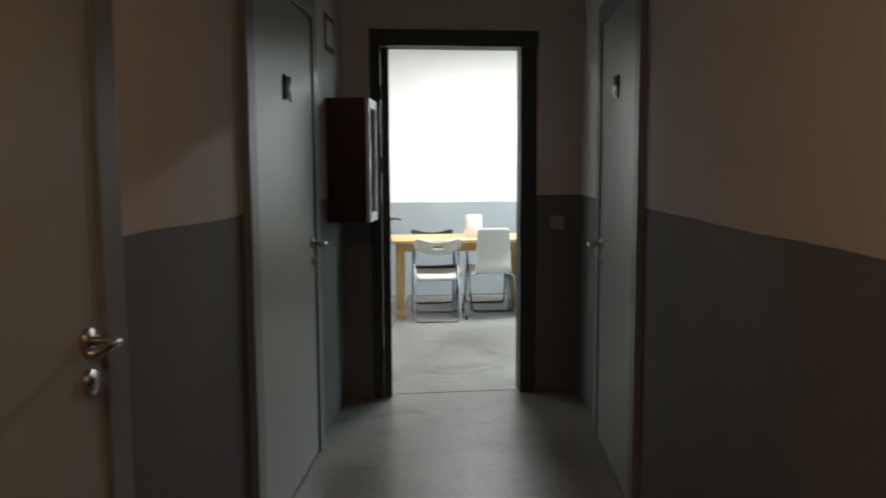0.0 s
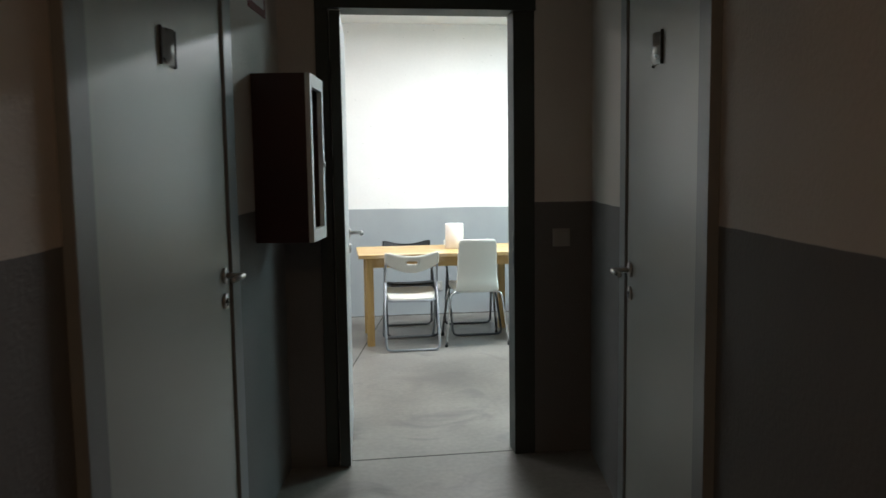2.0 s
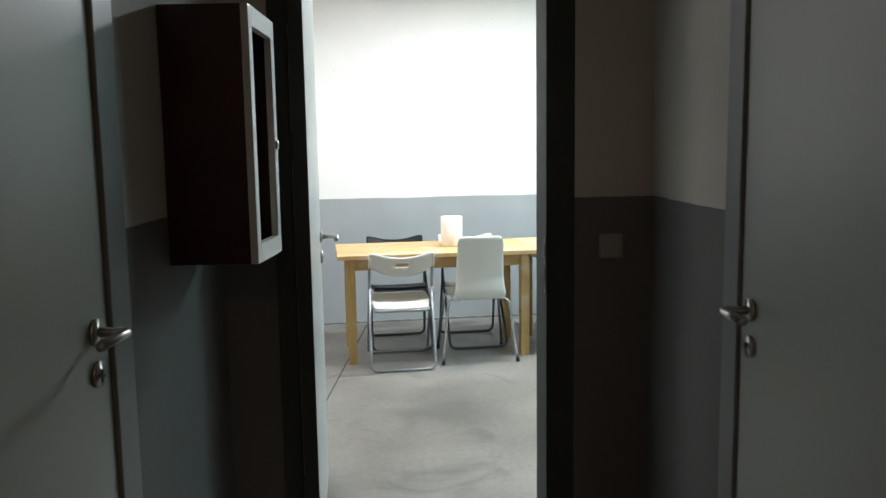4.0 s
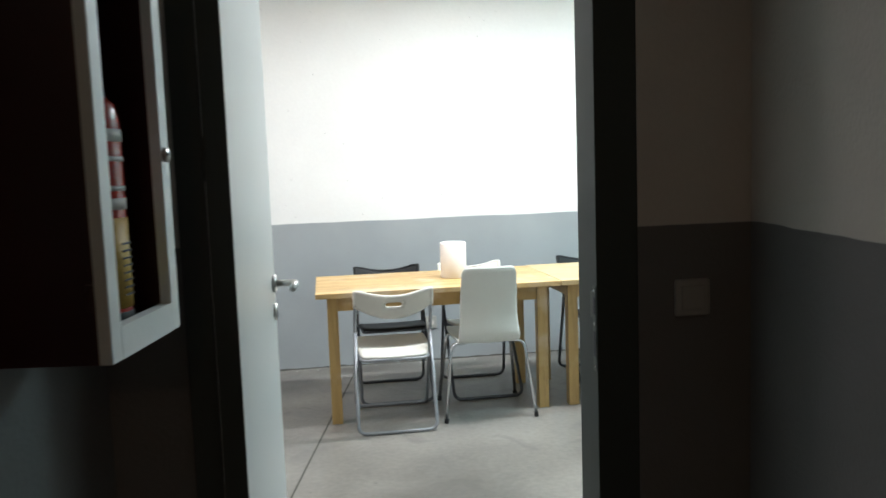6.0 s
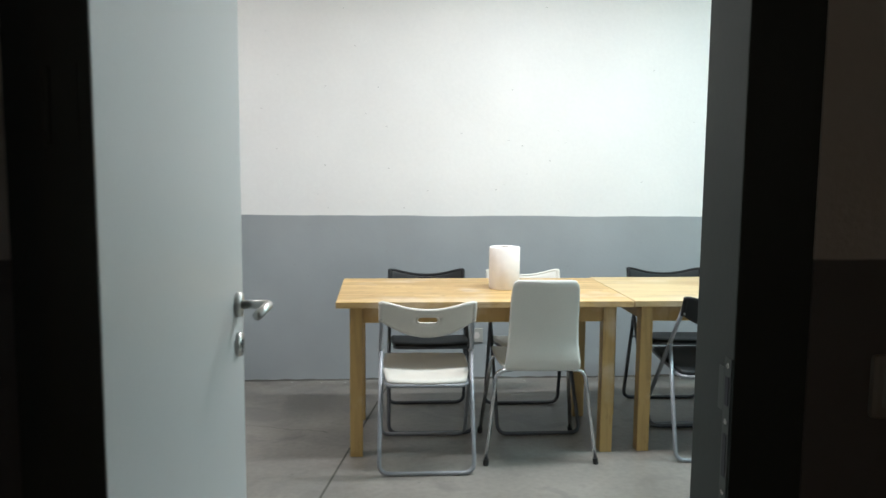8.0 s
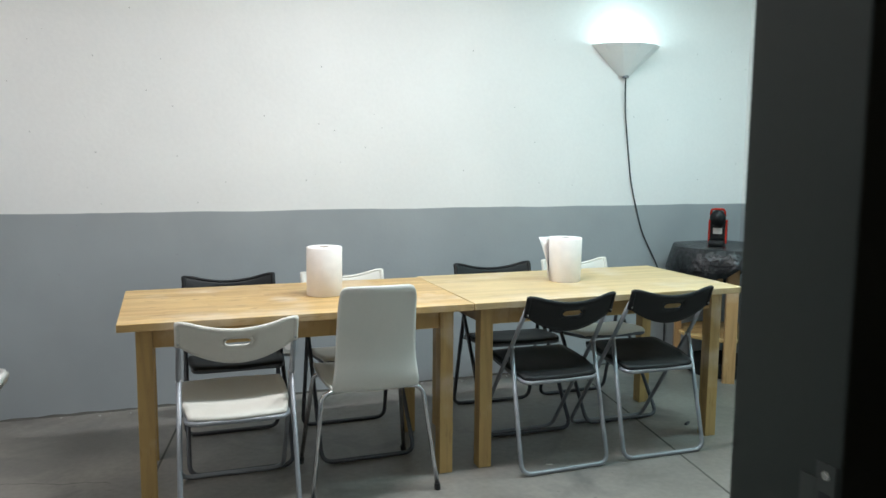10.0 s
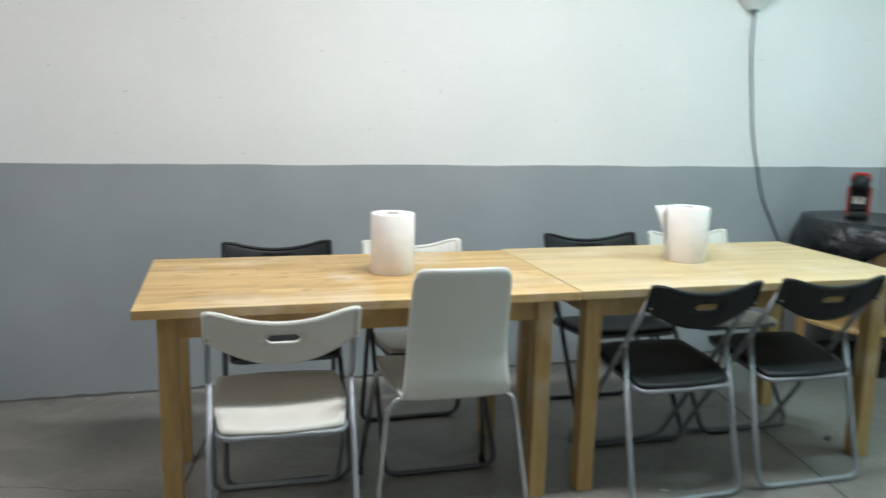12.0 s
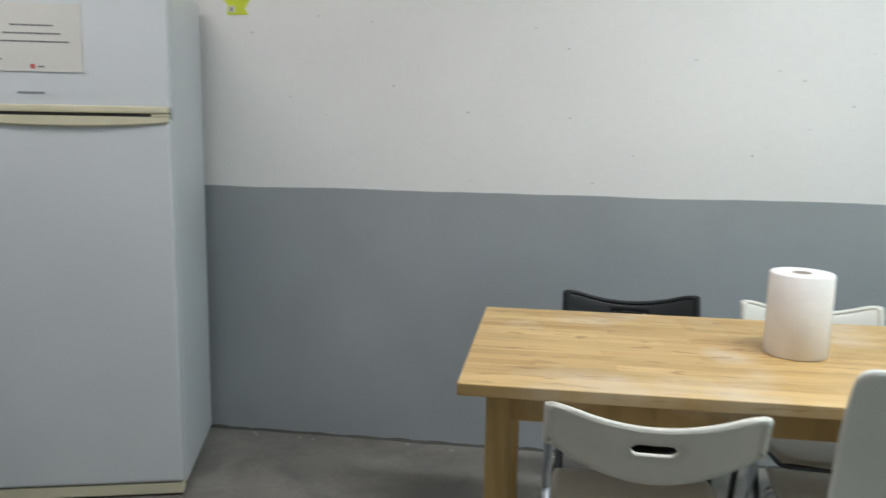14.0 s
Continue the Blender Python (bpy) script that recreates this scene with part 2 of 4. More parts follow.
M_BLACK = material("black_plastic", (0.009, 0.0095, 0.010), 0.5, spread=0.3, scale=8, fine=150, bump=0.12, spec=0.32, object_space=True)
M_SHELL = material("white_lacquered_ply", (0.70, 0.70, 0.65), 0.32, spread=0.04, scale=4, fine=90, bump=0.02, object_space=True)
M_RUBBER = material("black_rubber", (0.02, 0.02, 0.02), 0.7)
M_TOP = stave_wood("birch_staves", (0.66, 0.455, 0.20), (0.50, 0.30, 0.11))
M_TOP2 = stave_wood("birch_staves_pale", (0.64, 0.48, 0.255), (0.57, 0.41, 0.20), "X", 0.15)
M_LEG = stave_wood("birch_solid", (0.50, 0.33, 0.125), (0.43, 0.27, 0.10), "Z", 0.3)
M_PINE = stave_wood("pine_offcut", (0.50, 0.30, 0.13), (0.40, 0.22, 0.09), "Z", 0.4)
M_PAPER = material("paper_towel", (0.84, 0.80, 0.77), 0.9, spread=0.04, scale=30, fine=260, bump=0.35, depth=0.003, object_space=True)
M_CARD = material("grey_cardboard", (0.32, 0.27, 0.22), 0.9)
M_BAG = material("black_plastic_sheet", (0.012, 0.012, 0.014), 0.22, spread=0.2, scale=14, fine=26, bump=0.9, depth=0.02)
M_RED = material("red_gloss_plastic", (0.45, 0.03, 0.02), 0.25, spread=0.08, object_space=True)
M_SIGNRED = material("faded_red_print", (0.16, 0.03, 0.02), 0.6, spread=0.1)
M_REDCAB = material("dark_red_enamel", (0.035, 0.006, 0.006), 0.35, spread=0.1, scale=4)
M_CABFRAME = material("cabinet_frame_grey", (0.74, 0.78, 0.78), 0.32, spread=0.04)
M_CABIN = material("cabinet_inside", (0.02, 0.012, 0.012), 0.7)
M_YELLOW = material("yellow_label", (0.60, 0.36, 0.05), 0.5, spread=0.15, scale=40)
M_LABEL = material("pale_label", (0.65, 0.6, 0.56), 0.6, spread=0.08, scale=40)
M_STICK = material("lime_sticker", (0.62, 0.70, 0.04), 0.5, spread=0.05)
M_INK = material("ink", (0.05, 0.05, 0.06), 0.7)
M_FRIDGE = material("fridge_enamel", (0.61, 0.635, 0.65), 0.33, spread=0.03, scale=3, fine=200, bump=0.05)
M_GASKET = material("yellowed_trim", (0.62, 0.58, 0.42), 0.5, spread=0.08)
M_PRINT = material("grey_print", (0.17, 0.17, 0.18), 0.7)
M_PRINTRED = material("faded_red_mark", (0.55, 0.13, 0.12), 0.6)
M_STRIKE = material("strike_steel", (0.085, 0.095, 0.09), 0.5, metal=0.2)
M_SHEET = material("printed_sheet", (0.62, 0.61, 0.57), 0.7, spread=0.03)
M_PLASTER = material("lamp_plaster", (0.78, 0.79, 0.78), 0.6, spread=0.04)
M_SWITCH = material("switch_plastic", (0.40, 0.385, 0.35), 0.4, spread=0.04)
M_CABLE = material("dark_cable", (0.03, 0.035, 0.04), 0.5)
M_GLASS = clear("clear_glass")
M_GLOW = glowing("tube_glow", (1.0, 0.98, 0.93), 6.0)
M_GLOWW = glowing("bulb_glow", (1.0, 0.72, 0.48), 2.0)


# ---- mesh helpers ----
def box(bm, x0, x1, y0, y1, z0, z1, bevel=0.0, m=None):
    """An upright block, its edges rounded by bevel, moved by m."""
    g = bmesh.ops.create_cube(bm, size=1.0)
    vs = g["verts"]
    bmesh.ops.transform(bm, matrix=Matrix.Translation(((x0 + x1) / 2, (y0 + y1) / 2, (z0 + z1) / 2)) @ Matrix.Diagonal((x1 - x0, y1 - y0, z1 - z0, 1)), verts=vs)
    if m is not None:
        bmesh.ops.transform(bm, matrix=m, verts=vs)
    if bevel:
        es = list({e for v in vs for e in v.link_edges})
        bmesh.ops.bevel(bm, geom=es, offset=bevel, segments=2, affect="EDGES", profile=0.6)
    return bm


def blk(x0, x1, y0, y1, z0, z1, bevel=0.0, m=None):
    return box(bmesh.new(), x0, x1, y0, y1, z0, z1, bevel, m)


def rod(bm, p, q, r, r2=None, seg=16):
    """A round bar from p to q."""
    p, q = Vector(p), Vector(q)
    g = bmesh.ops.create_cone(bm, cap_ends=True, segments=seg, radius1=r, radius2=r if r2 is None else r2, depth=(q - p).length)
    m = Matrix.Translation((p + q) / 2) @ (q - p).to_track_quat("Z", "Y").to_matrix().to_4x4()
    bmesh.ops.transform(bm, matrix=m, verts=g["verts"])
    return bm


def rounded(pts, radius, steps=5, closed=False):
    """The corners of a run of points, rounded."""
    pts = [Vector(p) for p in pts]
    out = []
    for i, p in enumerate(pts):
        if not closed and i in (0, len(pts) - 1):
            out.append(p)
            continue
        a, b = pts[i - 1] - p, pts[(i + 1) % len(pts)] - p
        r = min(radius, a.length * 0.45, b.length * 0.45)
        s, e = p + a.normalized() * r, p + b.normalized() * r
        for k in range(steps + 1):
            t = k / steps
            out.append(s * (1 - t) ** 2 + p * 2 * t * (1 - t) + e * t * t)
    return out


def tube(bm, pts, r, seg=8, closed=False):
    """A bent tube along pts."""
    pts = [Vector(p) for p in pts]
    n = len(pts)
    rings, up = [], None
    for i in range(n):
        if closed:
            d = pts[(i + 1) % n] - pts[i - 1]
        else:
            d = pts[min(i + 1, n - 1)] - pts[max(i - 1, 0)]
        d.normalize()
        if up is None:
            up = d.orthogonal().normalized()
        up = (up - d * up.dot(d)).normalized()
        side = d.cross(up)
        rings.append([bm.verts.new(pts[i] + (up * math.cos(a) + side * math.sin(a)) * r) for a in [2 * math.pi * k / seg for k in range(seg)]])
    for i in range(n if closed else n - 1):
        a, b = rings[i], rings[(i + 1) % n]
        for k in range(seg):
            bm.faces.new((a[k], a[(k + 1) % seg], b[(k + 1) % seg], b[k]))
    if not closed:
        bm.faces.new(rings[0][::-1])
        bm.faces.new(rings[-1])
    return bm


def lathe(bm, profile, seg=32, centre=(0, 0)):
    """A turned shape from (radius, height) pairs."""
    rings = [[bm.verts.new((centre[0] + r * math.cos(2 * math.pi * k / seg), centre[1] + r * math.sin(2 * math.pi * k / seg), z)) for k in range(seg)] for r, z in profile]
    for a, b in zip(rings, rings[1:]):
        for k in range(seg):
            bm.faces.new((a[k], a[(k + 1) % seg], b[(k + 1) % seg], b[k]))
    bm.faces.new(rings[0][::-1])
    bm.faces.new(rings[-1])
    return bm


def part(name, bm, mat, parent=None, label="", smooth=False):
    bmesh.ops.recalc_face_normals(bm, faces=bm.faces)
    me = bpy.data.meshes.new(name)
    bm.to_mesh(me)
    bm.free()
    me.materials.append(mat)
    if smooth:
        me.shade_smooth()
    ob = new(name, me)
    if parent is not None:
        ob.parent = parent
    if label:
        tagged(ob, label)
    return ob


def thing(name, label, category, m=None, group=""):
    ob = new(name)
    ob.empty_display_size = 0.1
    if m is not None:
        ob.matrix_world = m
    return tagged(ob, label, category, group)


def structure(name, bm, mat, label, category):
    return tagged(part(name, bm, mat), label, category, kind="structure")


# ---- the setting ----
CORR = pose(0, 0, 0, 0, 0, -8.98)   # corridor: x across (u), y along (v)
UL, UR, VB = -0.81, 0.635, -3.2
WALL = 0.15
CORR_H, ROOM_H = 2.65, 2.80
YD, YB, YN = 4.85, 4.985, 8.73       # door wall, its room face, far wall
XW, XE = -1.55, 4.33


def wall_run(lo, hi, height, holes, a0, a1):
    """Blocks of a wall along v between lo and hi with door holes (v0, v1, top); a0, a1 are its faces."""
    bm = bmesh.new()
    at = lo
    for v0, v1, top in holes:
        box(bm, a0, a1, at, v0, 0, height)
        box(bm, a0, a1, v0, v1, top, height)
        at = v1
    box(bm, a0, a1, at, hi, 0, height)
    bmesh.ops.transform(bm, matrix=CORR, verts=bm.verts)
    return bm


LEFT_FAR, LEFT_NEAR, RIGHT_FAR = (2.80, 3.96), (0.72, 1.83), (3.17, 4.22)
structure("wall_corridor_west", wall_run(VB, 4.86, CORR_H, [(*LEFT_NEAR, 2.2), (*LEFT_FAR, 2.2)], UL - WALL, UL), M_CORR, "rough plaster corridor wall, grey below and pale above", "wall")
structure("wall_corridor_east", wall_run(VB, 5.05, CORR_H, [(*RIGHT_FAR, 2.2)], UR, UR + WALL), M_CORR, "rough plaster corridor wall, grey below and pale above", "wall")
structure("wall_corridor_end", blk(UL - WALL, UR + WALL, VB - WALL, VB, 0, CORR_H, m=CORR), M_CORR, "plain plaster wall closing the corridor", "wall")

bm = bmesh.new()
OX0, OX1, OTOP = 0.118, 1.128, 2.215
Y2 = YD + 0.05
box(bm, XW - 0.15, OX0, YD, YD + 0.05, 0, ROOM_H)
box(bm, OX1, XE + 0.3, YD, YD + 0.05, 0, ROOM_H)
box(bm, OX0, OX1, YD, YD + 0.05, OTOP, ROOM_H)
structure("wall_door_corridor_side", bm, M_CORR, "dark corridor end wall around the doorway, grey below", "wall")
bm = bmesh.new()
box(bm, XW - 0.15, OX0, Y2, YB, 0, ROOM_H)
box(bm, OX1, XE + 0.3, Y2, YB, 0, ROOM_H)
box(bm, OX0, OX1, Y2, YB, OTOP, ROOM_H)
structure("wall_south", bm, M_ROOM, "room wall beside the doorway, white over grey", "wall")
structure("wall_north", blk(XW - 0.15, XE + 0.35, YN, YN + 0.15, 0, ROOM_H), M_ROOM, "long plastered room wall, white above a grey dado", "wall")
structure("wall_west", blk(XW - 0.15, XW, YB, YN, 0, ROOM_H), M_ROOM, "room side wall, white above a grey dado", "wall")
structure("wall_east", blk(0, 0.15, -4.2, 0.0, 0, ROOM_H, m=pose(XE - 0.07, YN, 0, 0, 0, 4)), M_ROOM, "room side wall, white above a grey dado", "wall")
structure("ceiling_room", blk(XW - 0.15, XE + 0.5, YD, YN + 0.15, ROOM_H, ROOM_H + 0.15), M_CEIL, "plain white painted ceiling", "ceiling")
structure("ceiling_corridor", blk(UL - WALL, UR + WALL, VB - WALL, 5.05, CORR_H, CORR_H + 0.12, m=CORR), M_CEIL, "plain painted corridor ceiling", "ceiling")
structure("floor", blk(-3.5, 6.0, -4.5, 10.0, -0.2, 0.0), M_FLOOR, "worn polished grey concrete floor with stains", "floor")
for name, x0, y0, x1, y1, w in (("floor_joint", 0.0, 5.22, 0.61, 8.72, 0.010), ("floor_joint", 2.36, 5.2, 2.975, 8.72, 0.009), ("floor_joint", 0.16, 4.90, 1.03, 4.905, 0.008)):
    a, b = Vector((x0, y0)), Vector((x1, y1))
    turn = math.degrees(math.atan2(b.y - a.y, b.x - a.x))
    structure(name, blk(0, (b - a).length, -w / 2, w / 2, -0.01, 0.0012, m=pose(x0, y0, 0, 0, 0, turn)), M_JOINT, "dark sawn joint in the concrete floor", "floor joint")


# ---- doors ----
def lever(parent, m, flip, mat=M_STEEL):
    """A round-bar lever on a rose over a keyhole plate; the door's face is x = 0, the lever runs along y."""
    bm = rod(bmesh.new(), (0, 0, 0), (0.010, 0, 0), 0.027, seg=24)
    rose = part("rose", bm, mat, parent, "brushed steel rose", True)
    bm = tube(bmesh.new(), rounded([(0.005, 0, 0), (0.068, 0, 0), (0.068, flip * 0.125, 0)], 0.012), 0.0098, 12)
    arm = part("lever_handle", bm, mat, parent, "brushed steel lever handle", True)
    bm = rod(bmesh.new(), (0, 0, -0.085), (0.009, 0, -0.085), 0.026, seg=24)
    plate = part("keyhole_plate", bm, mat, parent, "round steel keyhole plate", True)
    bm = rod(bmesh.new(), (0.008, 0, -0.082), (0.0105, 0, -0.082), 0.007, seg=12)
    box(bm, 0.008, 0.0105, -0.003, 0.003, -0.102, -0.084)
    hole = part("keyhole", bm, M_INK, parent)
    for ob in (rose, arm, plate, hole):
        ob.matrix_local = m


def corridor_door(name, span, u, side, label, sign, lever_z=1.035):
    """A closed flush door in a steel frame; u: the wall's face, side: +1 where the corridor is towards +u."""
    v0, v1 = span
    f = 0.095
    door = thing(name, label, "door", CORR @ pose(u, 0, 0))
    door["kind"] = "structure"
    o = 0.028 * side
    lo, hi = sorted((-0.12 * side, o))
    bm = box(bmesh.new(), lo, hi, v0, v0 + f, 0, 2.2, 0.003)
    part("frame_post", bm, M_FRAME2, door, "grey steel door frame")
    part("frame_post", blk(lo, hi, v1 - f, v1, 0, 2.2, 0.003), M_FRAME2, door, "grey steel door frame")
    part("frame_head", blk(lo, hi, v0 + f, v1 - f, 2.105, 2.2, 0.003), M_FRAME2, door, "grey steel door frame")
    lo, hi = sorted((-0.03 * side, 0.018 * side))
    part("door_leaf", blk(lo, hi, v0 + f + 0.004, v1 - f - 0.004, 0.008, 2.1, 0.002), M_DOOR, door, "grey painted flush door leaf")
    face = pose(0.018 * side, v1 - f - 0.065, lever_z, 0, 0, 0 if side > 0 else 180)
    lever(door, face, -1 if side > 0 else 1)
    if sign:
        vs, zs = sign
        bm = bmesh.new()
        n = 10
        ring0, ring1 = [], []
        for k in range(n + 1):
            t = k / n
            y = vs - 0.05 + 0.10 * t
            x = (0.019 + 0.018 * math.sin(math.pi * t)) * side
            ring0.append(bm.verts.new((x, y, zs - 0.047)))
            ring1.append(bm.verts.new((x, y, zs + 0.047)))
        for k in range(n):
            bm.faces.new((ring0[k], ring0[k + 1], ring1[k + 1], ring1[k]))
        bm.faces.new(ring0)
        bm.faces.new(ring1)
        part("sign_plate", bm, M_STEEL, door, "curved aluminium room sign plate", True)
        for e in (-0.053, 0.049):
            lo, hi = sorted((0.017 * side, 0.026 * side))
            part("sign_end", blk(lo, hi, vs + e, vs + e + 0.005, zs - 0.051, zs + 0.051), M_RUBBER, door, "black sign end cap")
    return door


corridor_door("door_1", LEFT_FAR, UL, 1, "closed grey flush door in a steel frame, lever handle", (3.375, 1.727), 1.048)
corridor_door("door_2", RIGHT_FAR, UR, -1, "closed grey flush door with a small sign plate", (3.70, 1.75), 1.019)
corridor_door("door_3", LEFT_NEAR, UL, 1, "closed dark grey flush door near the corridor's start", None, 1.043)

# doorway to the room, with its leaf folded back
frame_ob = thing("door_frame", "dark grey steel door frame around the open doorway", "door frame")
frame_ob["kind"] = "structure"
part("frame_post", box(blk(0.112, 0.1693, YD - 0.012, 4.866, 0, 2.128, 0.003), 0.112, 0.128, 4.866, YB, 0, 2.128), M_FRAME, frame_ob)
post = part("frame_post", blk(1.027, 1.132, YD + 0.004, YB - 0.004, 0, 2.128, 0.003), M_FRAME, frame_ob)
part("frame_head", blk(0.112, 1.132, YD - 0.012, YB + 0.012, 2.128, 2.222, 0.003), M_FRAME, frame_ob)
# strip added to stop room light leaking between the post and the leaf
part("leak_blocker", blk(0.158, 0.1785, 4.955, YB, 0, 2.128), M_RUBBER, frame_ob, "added black strip blocking light between post and leaf")
strike = part("strike_plate", box(blk(1.0255, 1.0275, 4.858, 4.878, 0.90, 1.10), 1.0252, 1.0275, 4.878, 4.894, 1.025, 1.085), M_STRIKE, frame_ob, "steel strike plate with a lip")
part("latch_hole", blk(1.0246, 1.0260, 4.863, 4.873, 1.035, 1.075), M_INK, strike, "dark latch hole")
part("bolt_hole", blk(1.0246, 1.0260, 4.863, 4.873, 0.935, 0.995), M_INK, strike, "dark bolt hole")
for z in (0.912, 1.012, 1.09):
    part("screw", rod(bmesh.new(), (1.0248, 4.868, z), (1.0262, 4.868, z), 0.004, seg=10), M_STEEL, strike, "small steel screw")

leaf = thing("door_4", "pale grey door leaf standing open into the room", "door", pose(0.227, 4.862, 0, 0, 0, -2.2))
leaf["kind"] = "structure"
part("door_leaf", blk(-0.05, 0, -0.05, 0.715, 0.008, 2.115, 0.002), M_LEAF, leaf, "pale grey flush door leaf")
part("edge_strip", blk(-0.0485, -0.0015, -0.052, -0.049, 0.01, 2.11), M_FRAME, leaf, "dark hinge edge of the leaf")
lever(leaf, pose(0, 0.656, 1.062), -1)
for z in (0.28, 1.42, 1.85):
    part("hinge", rod(bmesh.new(), (-0.051, -0.054, z - 0.045), (-0.051, -0.054, z + 0.045), 0.0045, seg=10), M_FRAME, leaf, "dark steel hinge")
    part("hinge_plate", blk(-0.044, -0.016, -0.0535, -0.05, z - 0.05, z + 0.05), M_FRAME, leaf, "dark steel hinge plate")

# ---- corridor things ----
# extinguisher cabinet: x outwards from the wall, y along the corridor
cab = thing("extinguisher_cabinet", "dark red metal fire extinguisher cabinet with a framed window", "cabinet", CORR @ pose(UL, 4.29, 1.113))
D, W, H = 0.232, 0.29, 0.662
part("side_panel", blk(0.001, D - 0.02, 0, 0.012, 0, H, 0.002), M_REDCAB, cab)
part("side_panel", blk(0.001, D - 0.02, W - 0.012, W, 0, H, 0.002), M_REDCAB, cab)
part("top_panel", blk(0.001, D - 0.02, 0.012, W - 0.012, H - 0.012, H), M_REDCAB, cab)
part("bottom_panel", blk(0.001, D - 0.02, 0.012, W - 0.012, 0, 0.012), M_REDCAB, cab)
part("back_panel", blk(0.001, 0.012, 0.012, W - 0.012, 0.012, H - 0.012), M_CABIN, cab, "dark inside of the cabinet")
cdoor = part("cabinet_door", box(box(box(blk(D - 0.02, D, 0, 0.038, 0, H, 0.002), D - 0.02, D, W - 0.038, W, 0, H, 0.002), D - 0.02, D, 0.038, W - 0.038, 0, 0.05), D - 0.02, D, 0.038, W - 0.038, H - 0.05, H), M_CABFRAME, cab, "light grey door frame with a window")
part("lock", rod(bmesh.new(), (D, W - 0.020, 0.312), (D + 0.006, W - 0.020, 0.312), 0.013, seg=20), M_STEEL, cdoor, "round steel cam lock", True)
part("key_slot", blk(D + 0.005, D + 0.0068, W - 0.026, W - 0.014, 0.310, 0.314), M_INK, cdoor)
for z in (0.10, 0.55):
    part("hinge", rod(bmesh.new(), (D - 0.024, -0.004, z - 0.02), (D - 0.024, -0.004, z + 0.02), 0.005, seg=10), M_REDCAB, cdoor)

ext = thing("fire_extinguisher", "red fire extinguisher with yellow and pale labels inside its cabinet", "fire extinguisher", CORR @ pose(UL + 0.137, 4.29 + 0.165, 1.1252) @ Matrix.Diagonal((0.92, 0.92, 0.80, 1)))
part("cylinder", lathe(bmesh.new(), [(0.05, 0), (0.062, 0.008), (0.064, 0.03), (0.064, 0.44), (0.058, 0.475), (0.04, 0.497), (0.022, 0.505), (0.02, 0.53)], 28), M_RED, ext, "", True)
part("base_ring", lathe(bmesh.new(), [(0.0655, 0.002), (0.0655, 0.05), (0.064, 0.052)], 28), M_RUBBER, ext, "black base ring", True)
part("label_band", lathe(bmesh.new(), [(0.0648, 0.06), (0.0648, 0.245)], 28), M_YELLOW, ext, "yellow instruction label", True)
for z0, z1 in ((0.262, 0.285), (0.30, 0.31), (0.36, 0.37), (0.40, 0.425)):
    part("label_band", lathe(bmesh.new(), [(0.0648, z0), (0.0648, z1)], 28), M_LABEL, ext, "pale band of small print", True)
for k in range(8):
    part("print_line", blk(0.0647, 0.0655, -0.02, 0.02, 0.085 + k * 0.015, 0.089 + k * 0.015), M_INK, ext)
part("valve", rod(bmesh.new(), (0, 0, 0.525), (0, 0, 0.56), 0.018), M_STEEL, ext, "steel valve", True)
part("squeeze_grip", blk(-0.02, 0.02, -0.09, 0.02, 0.56, 0.575, 0.004), M_RUBBER, ext, "black squeeze grip")

sign = thing("wall_sign", "small red bordered safety sign on the wall", "sign", CORR @ pose(UL, 4.42, 2.03))
part("plate", blk(0.001, 0.006, -0.13, 0.13, 0, 0.19, 0.001), M_SIGNRED, sign)
part("pictogram", blk(0.006, 0.0068, -0.10, 0.10, 0.03, 0.16), M_LABEL, sign, "pale pictogram field")

sw = thing("light_switch", "square pale light switch on the corridor wall", "light switch", pose(1.258, YD, 1.065))
part("cover", blk(-0.043, 0.043, -0.009, 0.0, -0.044, 0.044, 0.008), M_SWITCH, sw)
part("rocker", blk(-0.029, 0.029, -0.0135, -0.008, -0.029, 0.029, 0.003), M_SWITCH, sw)

lamp = thing("ceiling_lamp", "small round glowing lamp on the corridor ceiling", "ceiling lamp", pose(0.0, 0.1, CORR_H))
part("base", lathe(bmesh.new(), [(0.16, 0.0), (0.16, -0.02), (0.15, -0.025)], 32), M_SWITCH, lamp)
part("diffuser", lathe(bmesh.new(), [(0.145, -0.024), (0.135, -0.038), (0.09, -0.044), (0.02, -0.046)], 32), M_GLOWW, lamp, "warm glowing diffuser", True)


# ---- room things ----
def tube_fitting(x, y):
    ob = thing("ceiling_light", "white batten ceiling light with two glowing tubes", "ceiling light", pose(x, y, ROOM_H), "ceiling lights")
    part("housing", blk(-0.60, 0.60, -0.08, 0.08, -0.05, 0.0, 0.006), M_PLASTER, ob)
    for dy in (-0.045, 0.045):
        part("tube", rod(bmesh.new(), (-0.56, dy, -0.068), (0.56, dy, -0.068), 0.014, seg=12), M_GLOW, ob, "glowing white tube", True)


for (lx, ly), _, _ in TUBES:
    tube_fitting(lx, ly)


